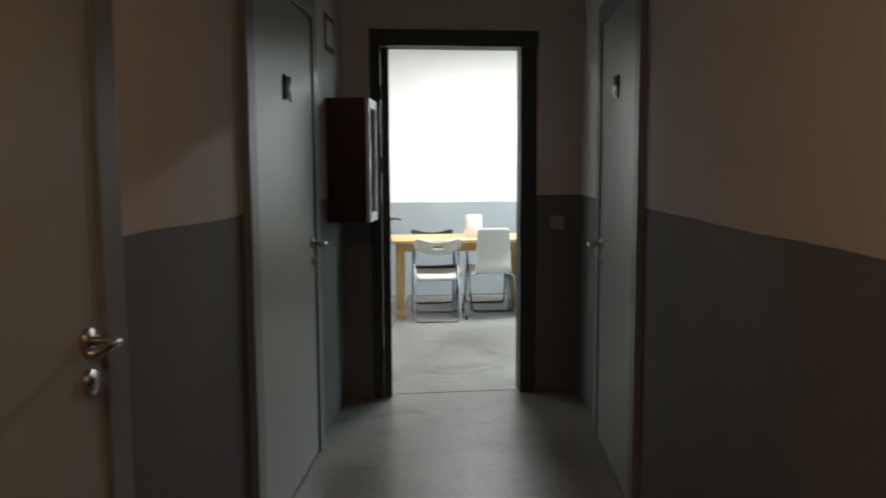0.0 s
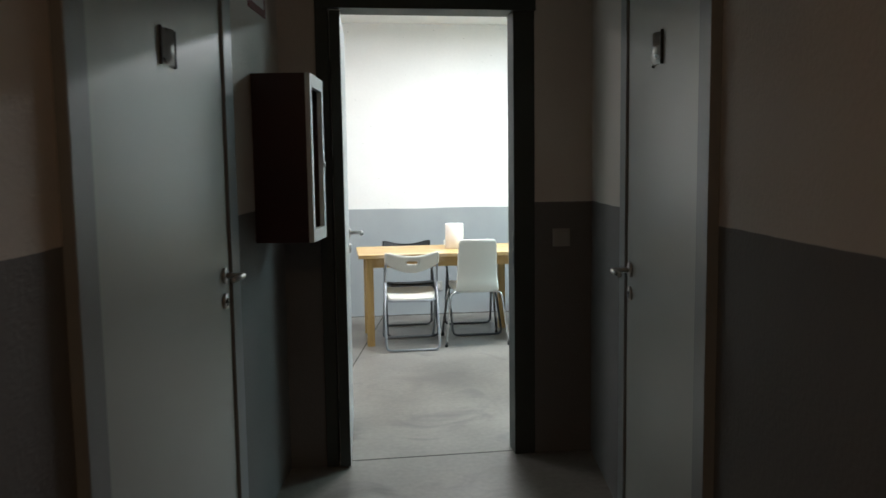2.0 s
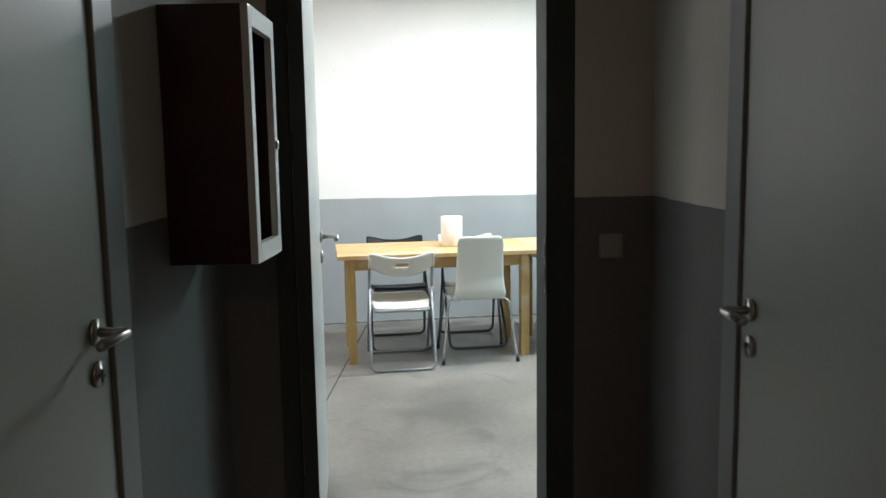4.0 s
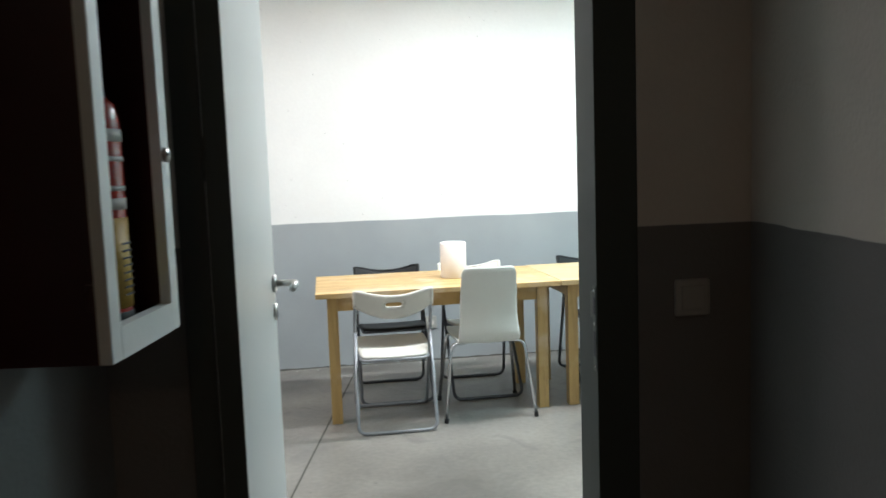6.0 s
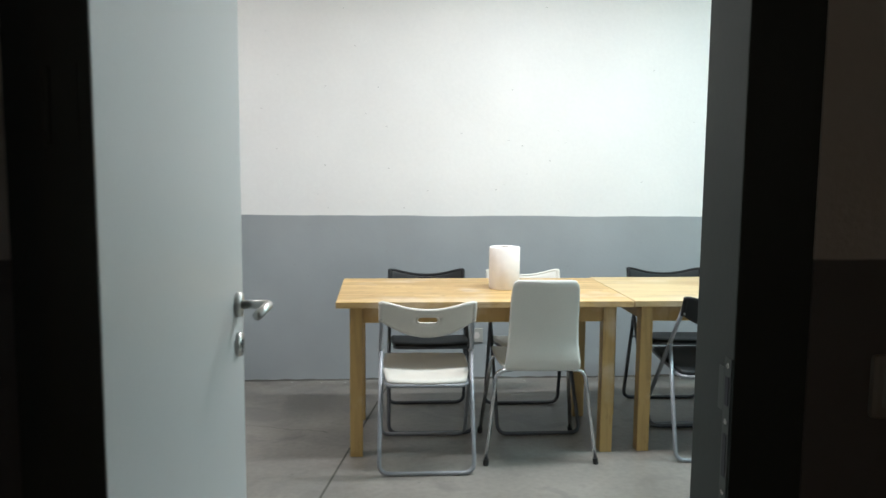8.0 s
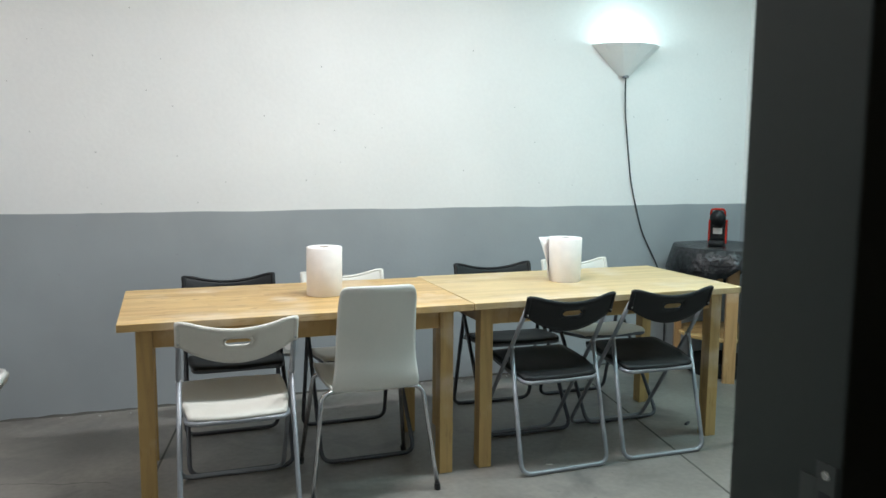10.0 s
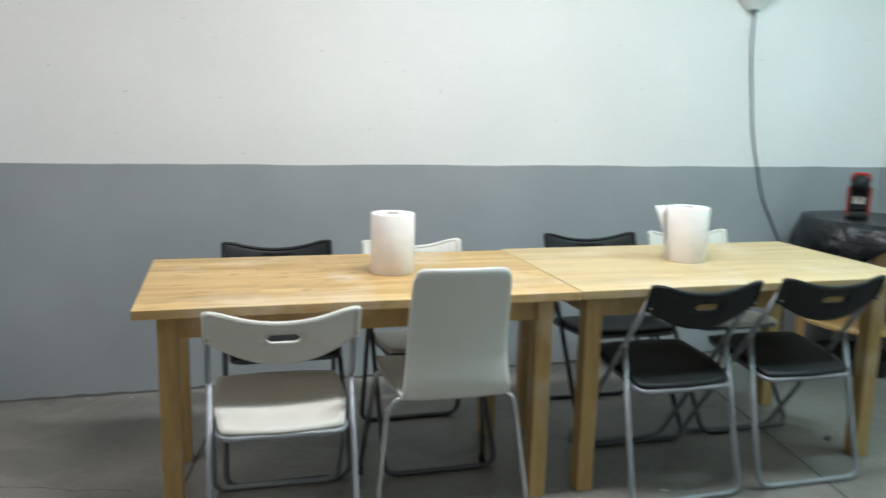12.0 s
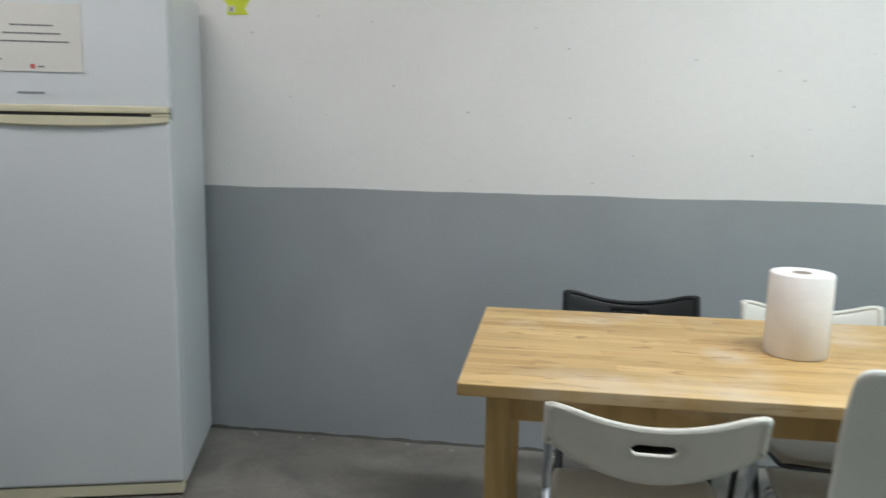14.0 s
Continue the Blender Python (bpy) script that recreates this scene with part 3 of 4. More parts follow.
def dining_table(name, label, m, length, depth, top):
    ob = thing(name, label, "table", m, "dining tables")
    zt, th, leg, inset = 0.748, 0.029, 0.059, 0.059
    part("tabletop", blk(0, length, 0, depth, zt - th, zt, 0.003), top, ob, "pale birch top of glued staves")
    z = zt - th
    for x in (inset, length - inset - leg):
        for y in (inset + 0.02, depth - inset - leg - 0.02):
            part("leg", blk(x, x + leg, y, y + leg, 0, z, 0.003), M_LEG, ob)
    y0, y1 = inset + 0.035, depth - inset - 0.035
    for y in (y0, y1 - 0.022):
        part("apron", blk(inset + leg, length - inset - leg, y, y + 0.022, z - 0.085, z, 0.002), M_LEG, ob)
    for x in (inset + 0.02, length - inset - 0.042):
        part("apron", blk(x, x + 0.022, y0 + leg, y1 - leg, z - 0.085, z, 0.002), M_LEG, ob)
    return ob


dining_table("dining_table", "pale birch wooden table with a stained worn top", pose(0.348, 7.325, 0), 1.366, 0.75, M_TOP)
dining_table("dining_table", "pale birch wooden table pushed against its twin", pose(1.7205, 7.328, 0, 0, 0, 0.4), 1.378, 0.775, M_TOP2)


def folding_chair(mat, tube_mat, label, group, m):
    """Its back is at y = 0, the seat reaches towards +y; x across."""
    ob = thing("folding_chair", label, "chair", m, group)
    hw, r = 0.211, 0.0098
    # long tube: from the backrest down to the feet in front
    pts = [(-0.198, 0.026, 0.718), (-0.204, 0.13, 0.56), (-hw, 0.525, r), (hw, 0.525, r), (0.204, 0.13, 0.56), (0.198, 0.026, 0.718)]
    part("front_tube", tube(bmesh.new(), rounded(pts, 0.05), r, 10), tube_mat, ob, "", True)
    pts = [(-0.203, 0.150, 0.54), (-hw, 0.01, r), (hw, 0.01, r), (0.203, 0.150, 0.54)]
    part("rear_tube", tube(bmesh.new(), rounded(pts, 0.05), r, 10), tube_mat, ob, "", True)
    # seat pan, slightly dished, over a tube rim
    bm = bmesh.new()
    n = 16
    grid = []
    for j in range(n + 1):
        row = []
        for i in range(n + 1):
            s, t = 2 * i / n - 1, 2 * j / n - 1
            k = 1 - 0.10 * (s * s) * (t * t)
            x = 0.197 * s * k * (1.0 + 0.02 * t)
            y = 0.255 + 0.205 * t * k
            z = 0.444 - 0.014 * (1 - s * s) * (1 - t * t) + (0.012 * max(0, t) ** 3 - 0.025 * max(0, t) ** 6) + 0.014 * t - 0.020 * max(0, -t) ** 3
            row.append(bm.verts.new((x, y, z)))
        grid.append(row)
    for j in range(n):
        for i in range(n):
            bm.faces.new((grid[j][i], grid[j][i + 1], grid[j + 1][i + 1], grid[j + 1][i]))
    seat = part("seat", bm, mat, ob, "", True)
    so = seat.modifiers.new("thick", "SOLIDIFY")
    so.thickness, so.offset = 0.014, -1
    pts = [(-0.182, 0.056, 0.392), (0.182, 0.056, 0.392), (0.182, 0.45, 0.434), (-0.182, 0.45, 0.434)]
    part("seat_rim", tube(bmesh.new(), rounded(pts, 0.05, closed=True), 0.009, 8, True), tube_mat, ob, "", True)
    for s in (-1, 1):
        part("pivot", rod(bmesh.new(), (s * 0.190, 0.150, 0.53), (s * 0.216, 0.150, 0.53), 0.006, seg=10), M_STEEL, ob, "steel pivot bolt")
    # curved backrest with a slot for the hand
    bm = bmesh.new()
    nx, nz = 24, 8
    grid = []
    for j in range(nz + 1):
        row = []
        for i in range(nx + 1):
            s, t = 2 * i / nx - 1, j / nz
            q = s * s
            ztop = 0.746 + 0.045 * q - 0.013 * (max(0, abs(s) - 0.82) / 0.18) ** 2
            zbot = 0.620 + 0.078 * q
            z = zbot + (ztop - zbot) * t
            y = -0.030 * (1 - q) + 0.008 + (0.74 - z) * 0.35 - 0.02 * max(0, t - 0.8)
            x = 0.210 * s
            if j in (4, 6) and i in (9, 15):
                x *= 0.90
            if j in (4, 6) and i in (10, 14):
                x *= 0.97
            row.append(bm.verts.new((x, y, z)))
        grid.append(row)
    for j in range(nz):
        for i in range(nx):
            if 4 <= j < 6 and 9 <= i < 15:
                continue
            bm.faces.new((grid[j][i], grid[j][i + 1], grid[j + 1][i + 1], grid[j + 1][i]))
    back = part("backrest", bm, mat, ob, "", True)
    so = back.modifiers.new("thick", "SOLIDIFY")
    so.thickness, so.offset = 0.011, 0
    # sleeves over the tube ends, a rolled top edge and the rim of the hand slot
    def skin(sx, z):
        q = (sx / 0.210) ** 2
        return (sx, -0.030 * (1 - q) + 0.008 + (0.74 - z) * 0.35, z)
    for sgn in (-1, 1):
        part("sleeve", tube(bmesh.new(), [skin(sgn * 0.201, z) for z in (0.690, 0.71, 0.73, 0.75, 0.768, 0.775)], 0.011, 10), mat, ob, "", True)
    edge = [skin(0.201 * k / 12, 0.744 + 0.042 * (k / 12) ** 2 - 0.010 * (max(0, abs(k) - 9) / 3) ** 2) for k in range(-12, 13)]
    part("top_rim", tube(bmesh.new(), edge, 0.0075, 8), mat, ob, "", True)
    loop = [skin(x, z) for x, z in ((-0.038, 0.684), (0.038, 0.684), (0.052, 0.7), (0.038, 0.716), (-0.038, 0.716), (-0.052, 0.7))]
    part("slot_rim", tube(bmesh.new(), rounded(loop, 0.012, closed=True), 0.0055, 6, True), mat, ob, "", True)
    for sgn in (-1, 1):
        part("screw", rod(bmesh.new(), skin(sgn * 0.2, 0.70), (sgn * 0.2, skin(0.2, 0.70)[1] - 0.016, 0.70), 0.004, seg=10), M_STEEL, ob, "small steel screw")
    return ob


GF = "folding chairs round the tables"
LW, LB = "white plastic folding chair on grey steel tubes", "black plastic folding chair on grey steel tubes"
white = folding_chair(M_WHITE, M_TUBE, LW + ", back to the doorway", GF, pose(0.752, 7.155, 0, 0, 0, -1))
black = folding_chair(M_BLACK, M_TUBE, LB + " under the table", GF, pose(2.125, 7.248, 0, 0, 0, 1))
copy_thing(black, pose(2.637, 7.258, 0, 0, 0, -1))
dark = folding_chair(M_BLACK, M_DTUBE, "black plastic folding chair on dark tubes facing the doorway", GF, pose(0.805, 8.215, 0, 0, 0, 180) @ Matrix.Diagonal((1.03, 1, 1, 1)))
copy_thing(dark, pose(2.200, 8.255, 0, 0, 0, 178) @ Matrix.Diagonal((1.03, 1, 1, 1)))
far_white = folding_chair(M_WHITE, M_DTUBE, "white plastic folding chair on dark tubes facing the doorway", GF, pose(1.352, 8.185, 0, 0, 0, 180))
copy_thing(far_white, pose(2.715, 8.275, 0, 0, 0, 181))


def shell_chair(m):
    """A bent one-piece seat and back on four splayed chrome legs; the back is at y = 0."""
    ob = thing("shell_chair", "white bent plywood chair on four chrome legs", "chair", m)
    prof = [(-0.030, 0.861), (-0.012, 0.80), (0.006, 0.72), (0.022, 0.63), (0.026, 0.55), (0.014, 0.495), (0.020, 0.446), (0.060, 0.427), (0.12, 0.438), (0.20, 0.445), (0.30, 0.452), (0.38, 0.458), (0.42, 0.452), (0.44, 0.437)]
    width = [0.149, 0.153, 0.156, 0.158, 0.161, 0.170, 0.175, 0.160, 0.174, 0.19, 0.192, 0.19, 0.182, 0.165]
    bm = bmesh.new()
    n = 14
    rows = []
    for i, ((y, z), w) in enumerate(zip(prof, width)):
        row = []
        for k in range(n + 1):
            s = 2 * k / n - 1
            dip = 0.012 * s * s
            edge = 0.014 * max(0, abs(s) - 0.86) / 0.14 if i == 0 else 0
            if i < 6:
                row.append(bm.verts.new((w * s, y + dip * 1.2 - 0.006, z - edge)))
            else:
                row.append(bm.verts.new((w * s, y, z + dip * 0.5)))
        rows.append(row)
    for a, b in zip(rows, rows[1:]):
        for k in range(n):
            bm.faces.new((a[k], a[k + 1], b[k + 1], b[k]))
    shell = part("shell", bm, M_SHELL, ob, "white lacquered bent plywood seat and back", True)
    sub = shell.modifiers.new("soft", "SUBSURF")
    sub.levels = sub.render_levels = 1
    so = shell.modifiers.new("thick", "SOLIDIFY")
    so.thickness, so.offset = 0.011, 0
    for s in (-1, 1):
        pts = [(s * 0.10, 0.20, 0.428), (s * 0.11, 0.09, 0.428), (s * 0.205, 0.075, 0.428), (s * 0.255, -0.0 + 0.02, 0.012)]
        part("leg", tube(bmesh.new(), rounded(pts, 0.045), 0.0095, 10), M_CHROME, ob, "bent chrome leg", True)
        pts = [(s * 0.10, 0.20, 0.428), (s * 0.11, 0.35, 0.428), (s * 0.19, 0.37, 0.428), (s * 0.235, 0.46, 0.012)]
        part("leg", tube(bmesh.new(), rounded(pts, 0.045), 0.0095, 10), M_CHROME, ob, "bent chrome leg", True)
        for y, x in ((0.02, 0.2552), (0.461, 0.2352)):
            part("foot", rod(bmesh.new(), (s * x, y, 0.0), (s * (x - 0.003), y, 0.028), 0.0125, seg=12), M_RUBBER, ob, "black rubber foot")
    return ob


shell_chair(pose(1.282, 7.245, -0.0, 0, 0, -1))


def paper_roll(x, y, r, h, turn, flap):
    ob = thing("paper_towel_roll", "white paper towel roll standing on the table" + (", its end hanging loose" if flap else ""), "paper roll", pose(x, y, 0.748, 0, 0, turn), "paper towel rolls")
    n = 40
    bm = bmesh.new()
    prof = [(r - 0.003, 0.0), (r, 0.004), (r, h - 0.004), (r - 0.003, h), (0.026, h - 0.001), (0.022, h - 0.002), (0.022, h - 0.06)]
    lathe(bm, prof, n)
    for v in bm.verts:
        rr = math.hypot(v.co.x, v.co.y)
        if rr > 0.05:
            a = math.atan2(v.co.y, v.co.x)
            k = 1 + 0.006 * math.sin(3 * a + 9 * v.co.z) + (0.05 * (v.co.z / h) if flap else 0)
            v.co.x, v.co.y = v.co.x * k, v.co.y * k
    part("roll", bm, M_PAPER, ob, "", True)
    part("core", lathe(bmesh.new(), [(0.0225, h - 0.065), (0.0225, h - 0.0005), (0.0205, h - 0.0005), (0.0205, h - 0.064)], 24), M_CARD, ob, "brown cardboard core", True)
    if flap:
        bm = bmesh.new()
        rows = []
        for i in range(7):
            z = 0.012 + (h - 0.012) * i / 6
            out = 0.006 + 0.055 * (i / 6) ** 1.5
            rows.append([bm.verts.new((-math.cos(0.5) * r * 1.05, math.sin(0.5) * r, z)), bm.verts.new((-r * 1.05 - out * 0.5, 0.0, z)), bm.verts.new((-r * 0.98 - out, -0.035, z + 0.004))])
        for p, q in zip(rows, rows[1:]):
            for k in range(2):
                bm.faces.new((p[k], p[k + 1], q[k + 1], q[k]))
        sheet = part("loose_sheet", bm, M_PAPER, ob, "loose end of the paper", True)
        so = sheet.modifiers.new("thick", "SOLIDIFY")
        so.thickness = 0.002


paper_roll(1.170, 7.722, 0.077, 0.211, 0, False)
paper_roll(2.37, 7.76, 0.077, 0.215, -20, True)

# refrigerator, turned a little towards the doorway
FR = pose(-0.703, 8.112, 0, 0, 0, 15.5)
fr = thing("refrigerator", "tall white fridge freezer with yellowed trim and a notice", "refrigerator", FR @ pose(-0.672, 0, 0))
FW = 0.672
part("body", blk(0, FW, 0.055, 0.595, 0.03, 1.76, 0.008), M_FRIDGE, fr)
fdoor = part("door", blk(0.002, FW - 0.002, 0, 0.05, 0.055, 1.312, 0.010), M_FRIDGE, fr, "white lower door")
bm = bmesh.new()
rows = []
for k in range(17):
    t = k / 16
    low = 1.299 - 0.015 * math.sin(math.pi * t) ** 0.7
    out = -0.006 - 0.010 * math.sin(math.pi * t) ** 0.7
    x = 0.008 + (FW - 0.016) * t
    rows.append([bm.verts.new(p) for p in ((x, 0.03, 1.319), (x, out, 1.319), (x, out, low + 0.006), (x, out + 0.005, low), (x, 0.03, low))])
for p, q in zip(rows, rows[1:]):
    for k in range(5):
        bm.faces.new((p[k], q[k], q[(k + 1) % 5], p[(k + 1) % 5]))
bm.faces.new(rows[0])
bm.faces.new(rows[-1])
part("handle", bm, M_GASKET, fdoor, "yellowed bowed handle strip")
ftop = part("door", blk(0.002, FW - 0.002, 0, 0.05, 1.344, 1.757, 0.010), M_FRIDGE, fr, "white freezer door")
part("handle", blk(0.008, FW - 0.008, -0.007, 0.03, 1.330, 1.353, 0.006), M_GASKET, ftop, "yellowed handle strip")
part("gap", blk(0.012, FW - 0.012, 0.012, 0.05, 1.312, 1.346), M_INK, fr, "dark gap between the doors")
part("hinge", blk(FW - 0.062, FW - 0.008, -0.003, 0.03, 1.320, 1.329, 0.002), M_GASKET, fr, "yellowed hinge")
part("plinth", blk(0.005, FW - 0.005, 0.006, 0.055, 0.008, 0.05, 0.006), M_GASKET, fr, "yellowed plinth strip")
for x in (0.05, FW - 0.05):
    for y in (0.09, 0.55):
        part("foot", rod(bmesh.new(), (x, y, 0), (x, y, 0.035), 0.018), M_RUBBER, fr)
part("name_plate", blk(FW - 0.465, FW - 0.385, -0.0015, 0.001, 1.386, 1.393), M_TUBE, ftop, "small maker's plate")

note = thing("notice_sheet", "printed paper notice taped on the freezer door", "notice", FR @ pose(-0.561, -0.0035, 1.455))
part("paper", blk(0, 0.297, 0.0, 0.001, 0, 0.21), M_SHEET, note)
for z, x0, x1 in ((0.140, 0.085, 0.212), (0.115, 0.062, 0.235), (0.090, 0.03, 0.258), (0.034, 0.02, 0.055)):
    at = x0
    while at < x1:
        step = random.uniform(0.012, 0.03)
        part("print_line", blk(at, min(at + step, x1), -0.0008, 0.0, z, z + 0.005), M_PRINT, note, "dark printed word")
        at += step + 0.002
part("print_mark", rod(bmesh.new(), (0.146, -0.0008, 0.016), (0.146, 0.0, 0.016), 0.008, seg=16), M_PRINTRED, note, "small faded red mark")
part("print_line", blk(0.162, 0.180, -0.0008, 0.0, 0.013, 0.018), M_PRINT, note, "dark printed word")

# sticker on the wall
st = thing("wall_sticker", "lime yellow jagged sticker on the white wall", "sticker", pose(-0.723, YN - 0.003, 1.728))
bm = bmesh.new()
edge = [(-0.044, 0.0), (0.046, 0.0), (0.030, 0.022), (0.052, 0.058), (0.026, 0.07), (0.030, 0.11), (0.0, 0.092), (-0.03, 0.112), (-0.034, 0.075), (-0.058, 0.062), (-0.040, 0.036)]
f = bm.faces.new([bm.verts.new((x, 0, z)) for x, z in edge])
ex = bmesh.ops.extrude_face_region(bm, geom=[f])
bmesh.ops.translate(bm, verts=[v for v in ex["geom"] if isinstance(v, bmesh.types.BMVert)], vec=(0, 0.0025, 0))
part("burst", bm, M_STICK, st)
part("print_field", blk(-0.036, -0.010, -0.001, 0.0, 0.010, 0.034), M_SHEET, st, "pale printed field")
part("print_mark", blk(-0.026, -0.021, -0.0018, -0.001, 0.012, 0.030), M_INK, st, "dark printed figure")

# socket
so_ = thing("wall_socket", "white wall socket low on the grey dado", "socket", pose(1.155, YN, 0.285))
part("cover", blk(-0.042, 0.042, -0.012, 0, -0.045, 0.045, 0.004), M_SWITCH, so_)
part("socket_well", rod(bmesh.new(), (0, -0.0135, 0), (0, -0.011, 0), 0.022), M_LABEL, so_)

# wall uplighter
sc = thing("wall_lamp", "white plaster wall uplighter with its cable hanging", "wall lamp", pose(3.285, YN, 1.865))
bm = bmesh.new()
n = 6
low, high, inn = [], [], []
for k in range(n + 1):
    a = math.pi * k / n
    low.append(bm.verts.new((0.035 * math.cos(a), -0.001 - 0.035 * math.sin(a), 0)))
    high.append(bm.verts.new((0.235 * math.cos(a), -0.001 - 0.19 * math.sin(a), 0.185)))
    inn.append(bm.verts.new((0.225 * math.cos(a), -0.001 - 0.18 * math.sin(a), 0.185)))
inl = [bm.verts.new((0.026 * math.cos(math.pi * k / n), -0.001 - 0.026 * math.sin(math.pi * k / n), 0.012)) for k in range(n + 1)]
for k in range(n):
    bm.faces.new((low[k], low[k + 1], high[k + 1], high[k]))
    bm.faces.new((high[k], high[k + 1], inn[k + 1], inn[k]))
    bm.faces.new((inn[k], inn[k + 1], inl[k + 1], inl[k]))
bm.faces.new(low)
bm.faces.new(inl[::-1])
part("shade", bm, M_PLASTER, sc, "faceted white shade")
part("end_cap", rod(bmesh.new(), (0, -0.028, -0.012), (0, -0.028, 0.002), 0.02), M_TUBE, sc, "grey end cap", True)
pts = [(3.285, YN - 0.028, 1.855), (3.30, YN - 0.012, 1.65), (3.335, YN - 0.008, 1.40), (3.36, YN - 0.008, 1.22), (3.39, YN - 0.008, 1.10), (3.46, YN - 0.008, 0.87), (3.60, YN - 0.008, 0.63), (3.66, YN - 0.012, 0.40), (3.66, YN - 0.02, 0.012)]
tagged(part("power_cable", tube(bmesh.new(), rounded(pts, 0.08), 0.0045, 8), M_CABLE, smooth=True), "dark cable hanging from the wall lamp", "cable")

# corner stand with a black plastic cover
CX, CY, CT = 3.845, 8.365, 0.805
stand = thing("corner_stand", "round wooden corner stand with a low shelf", "side table", pose(CX, CY, 0))
part("top", lathe(bmesh.new(), [(0.310, CT - 0.03), (0.314, CT - 0.027), (0.314, CT - 0.004), (0.310, CT - 0.001)], 40), M_PINE, stand)
part("shelf", lathe(bmesh.new(), [(0.27, 0.245), (0.275, 0.25), (0.275, 0.265), (0.27, 0.27)], 40), M_TOP, stand, "pale round lower shelf")
part("base", lathe(bmesh.new(), [(0.195, 0.0), (0.20, 0.004), (0.20, 0.085), (0.195, 0.09)], 40), M_BLACK, stand, "dark round base")
for a in (-48, 240, 150, 60):
    c, s = math.cos(radians(a)), math.sin(radians(a))
    part("leg", blk(-0.035, 0.035, -0.02, 0.02, 0.0, CT - 0.031, 0.002, pose(0.275 * c, 0.275 * s, 0, 0, 0, a + 90)), M_PINE, stand, "rough pine post")
bm = bmesh.new()
n = 64
rings = []
rad = [0.0, 0.15, 0.25, 0.322, 0.340, 0.350, 0.356]
for j, r0 in enumerate(rad):
    row = []
    for k in range(n):
        a = 2 * math.pi * k / n
        fold = 0.017 * math.sin(9 * a + 1.0) + 0.011 * math.sin(17 * a) + 0.006 * math.sin(31 * a + 2)
        drop = max(0, j - 3) / 3
        hang = 0.125 + 0.06 * math.cos(a - radians(165)) + 0.26 * max(0, math.cos(a - radians(60))) ** 4 + 0.025 * math.sin(7 * a) + 0.012 * math.sin(19 * a)
        z = CT + 0.003 + (0.002 * math.sin(5 * a + j) if j < 4 else 0) - hang * drop
        r = r0 + fold * drop
        row.append(bm.verts.new((CX + r * math.cos(a), CY + r * math.sin(a), z)) if j else None)
    rings.append(row)
centre = bm.verts.new((CX, CY, CT + 0.003))
for k in range(n):
    bm.faces.new((centre, rings[1][k], rings[1][(k + 1) % n]))
for j in range(1, len(rad) - 1):
    for k in range(n):
        bm.faces.new((rings[j][k], rings[j + 1][k], rings[j + 1][(k + 1) % n], rings[j][(k + 1) % n]))
cover = tagged(part("table_cover", bm, M_BAG, smooth=True), "shiny black plastic sheet draped over the corner stand", "table cover")
so = cover.modifiers.new("thick", "SOLIDIFY")
so.thickness, so.offset = 0.0015, 1

# coffee machine
cm = thing("coffee_machine", "small red and black coffee capsule machine", "coffee machine", pose(3.805, 8.405, CT + 0.0055, 0, 0, -43) @ Matrix.Diagonal((0.86, 0.86, 0.94, 1)))
part("base", blk(-0.055, 0.055, -0.10, 0.09, 0, 0.035, 0.012), M_BLACK, cm, "black drip base")
part("column", blk(-0.052, 0.052, 0.0, 0.09, 0.035, 0.17, 0.012), M_BLACK, cm, "black column")
part("side_cheek", blk(-0.066, -0.052, 0.0, 0.09, 0.01, 0.17, 0.006), M_RED, cm, "red side")
part("side_cheek", blk(0.052, 0.066, 0.0, 0.09, 0.01, 0.17, 0.006), M_RED, cm, "red side")
part("brew_head", rod(bmesh.new(), (0, -0.07, 0.185), (0, 0.08, 0.185), 0.052, seg=28), M_BLACK, cm, "round black brew head", True)
part("lever", tube(bmesh.new(), rounded([(-0.05, -0.02, 0.20), (-0.045, -0.03, 0.243), (0.045, -0.03, 0.243), (0.05, -0.02, 0.20)], 0.02), 0.008, 8), M_RED, cm, "red closing lever", True)
part("label", blk(-0.032, 0.032, -0.003, 0.001, 0.075, 0.115, 0.001), M_LABEL, cm, "pale label")
part("spout", rod(bmesh.new(), (0, -0.055, 0.125), (0, -0.055, 0.15), 0.012), M_BLACK, cm)

gl = tagged(part("drinking_glass", lathe(bmesh.new(), [(0.033, 0.0), (0.035, 0.002), (0.0355, 0.014), (0.040, 0.115), (0.0385, 0.115), (0.034, 0.016)], 28), M_GLASS, smooth=True), "clear empty tumbler on the black plastic sheet", "glass")
gl.visible_shadow = False
gl.location = (3.965, 8.27, CT + 0.0055)

tagged(part("stirrer", rod(bmesh.new(), (3.952, 8.262, CT + 0.010), (3.928, 8.277, CT + 0.150), 0.0028, seg=8), M_CABLE, smooth=True), "thin dark stirrer leaning in the tumbler", "stirrer")

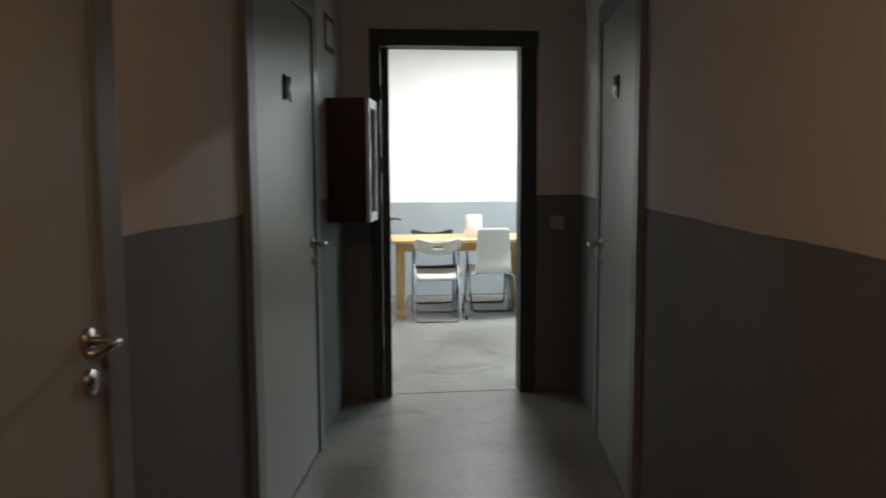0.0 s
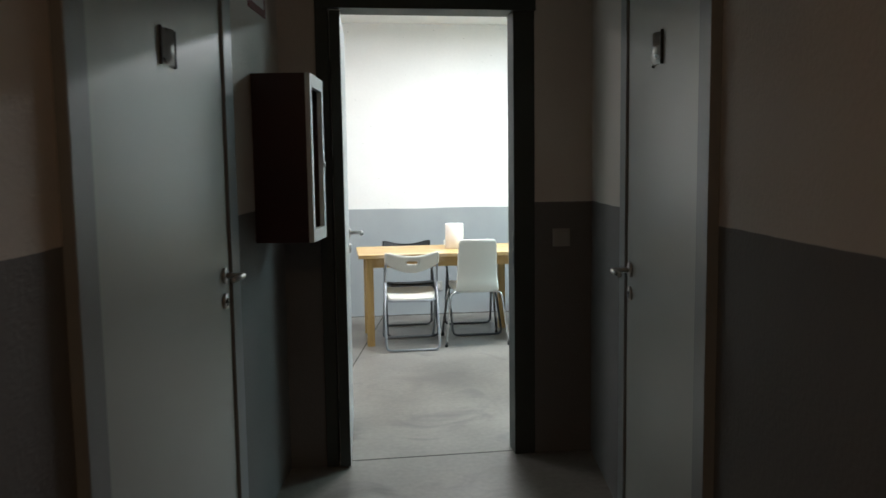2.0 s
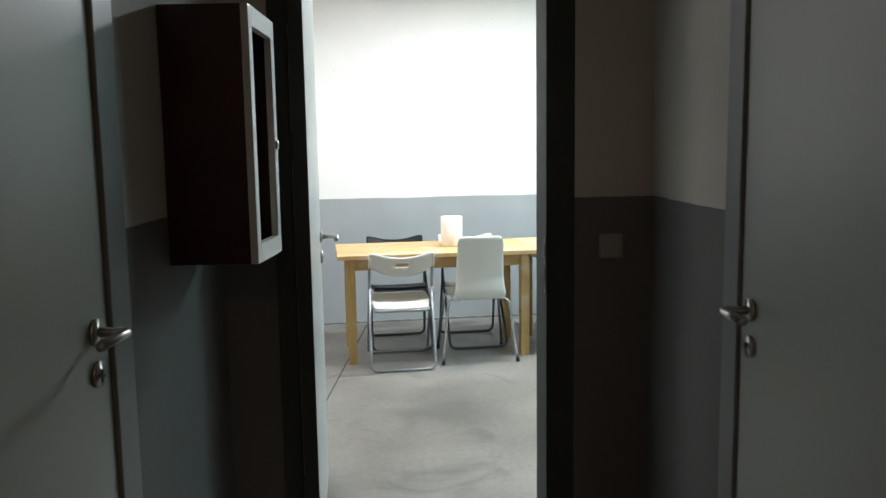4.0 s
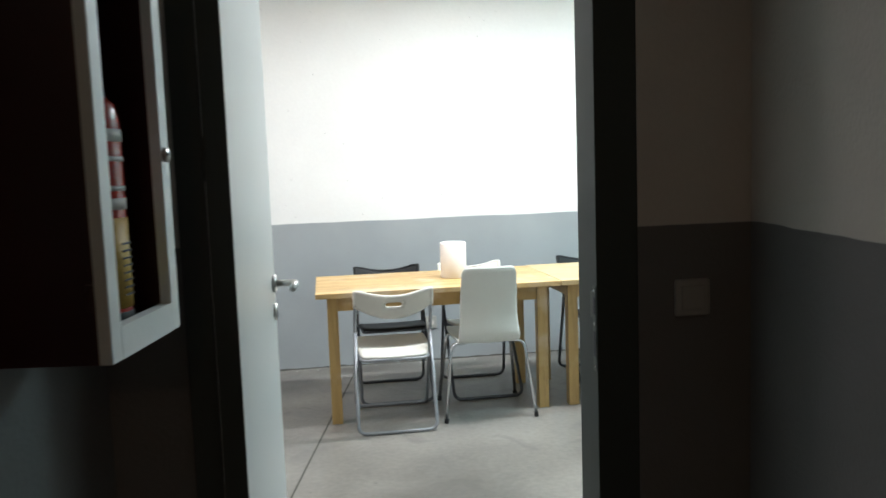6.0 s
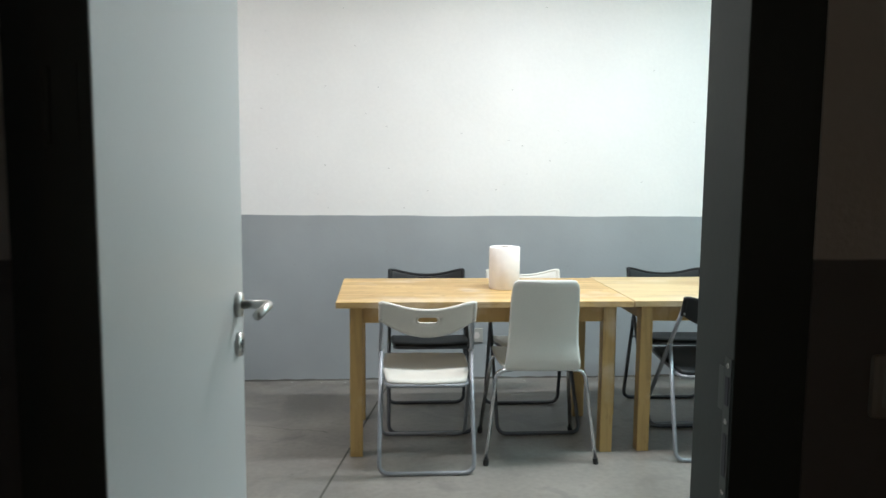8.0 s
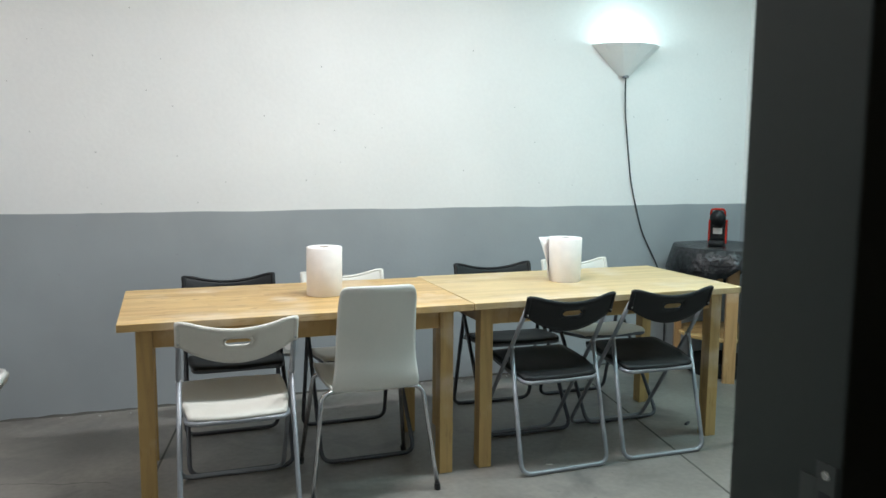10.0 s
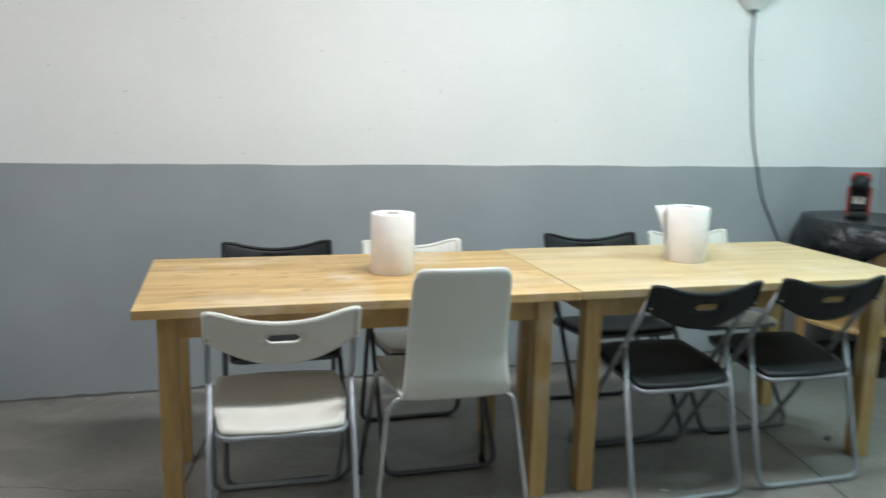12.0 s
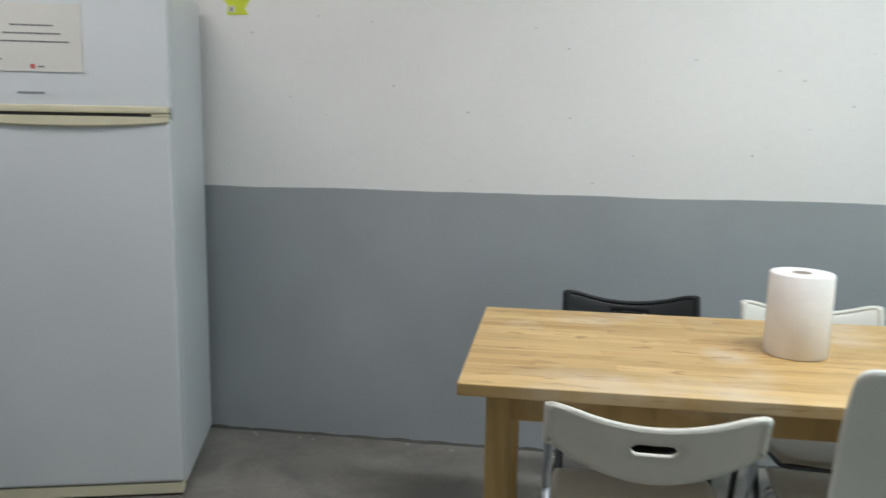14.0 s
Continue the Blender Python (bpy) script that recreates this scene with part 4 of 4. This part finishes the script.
# scraps on the floor
tagged(part("scrap", blk(-0.02, 0.02, -0.006, 0.006, 0, 0.012, 0.003, pose(3.005, 7.588, 0, 0, 0, 30)), M_INK), "small black scrap lying on the floor", "litter")
tagged(part("scrap", blk(-0.014, 0.014, -0.004, 0.004, 0, 0.003, 0.001, pose(2.09, 7.343, 0, 0, 0, -20)), M_SHEET), "small white paper scrap on the floor", "litter")

# crumbling edge where the far wall meets the floor
bm = bmesh.new()
rows = []
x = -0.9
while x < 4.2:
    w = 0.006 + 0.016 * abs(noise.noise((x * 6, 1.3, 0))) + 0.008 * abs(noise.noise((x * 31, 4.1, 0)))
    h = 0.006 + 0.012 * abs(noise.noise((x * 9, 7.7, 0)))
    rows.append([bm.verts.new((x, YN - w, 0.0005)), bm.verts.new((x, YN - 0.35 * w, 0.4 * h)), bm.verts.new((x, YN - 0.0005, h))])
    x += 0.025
for p, q in zip(rows, rows[1:]):
    for k in range(2):
        bm.faces.new((p[k], q[k], q[k + 1], p[k + 1]))
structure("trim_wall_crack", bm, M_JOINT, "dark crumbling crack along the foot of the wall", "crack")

# hairline crack wandering over the floor in front of the refrigerator
bm = bmesh.new()
rows = []
for k in range(49):
    t = k / 48
    x, y = -0.523 + 0.80 * t, 8.006 - 0.265 * t
    y += 0.03 * noise.noise((t * 5, 2.2, 0)) + 0.012 * noise.noise((t * 19, 5.1, 0))
    w = 0.0012 + 0.0016 * abs(noise.noise((t * 13, 9.3, 0)))
    rows.append([bm.verts.new((x, y - w, 0.0006)), bm.verts.new((x, y, 0.0009)), bm.verts.new((x, y + w, 0.0006))])
for p, q in zip(rows, rows[1:]):
    for k in range(2):
        bm.faces.new((p[k], q[k], q[k + 1], p[k + 1]))
structure("trim_floor_crack", bm, M_JOINT, "hairline crack wandering over the concrete floor", "crack")

# flakes of plaster fallen along the foot of the far wall
for k in range(26):
    fx = random.uniform(-0.75, 2.6)
    sz = random.uniform(0.002, 0.005)
    m = pose(fx, YN - random.uniform(0.02, 0.07), 0, 0, 0, random.uniform(0, 180))
    tagged(part("plaster_flake", blk(-sz, sz, -sz * 0.6, sz * 0.6, 0, 0.003, 0.0008, m), M_PLASTER), "small white plaster flake on the floor", "litter", "plaster flakes")
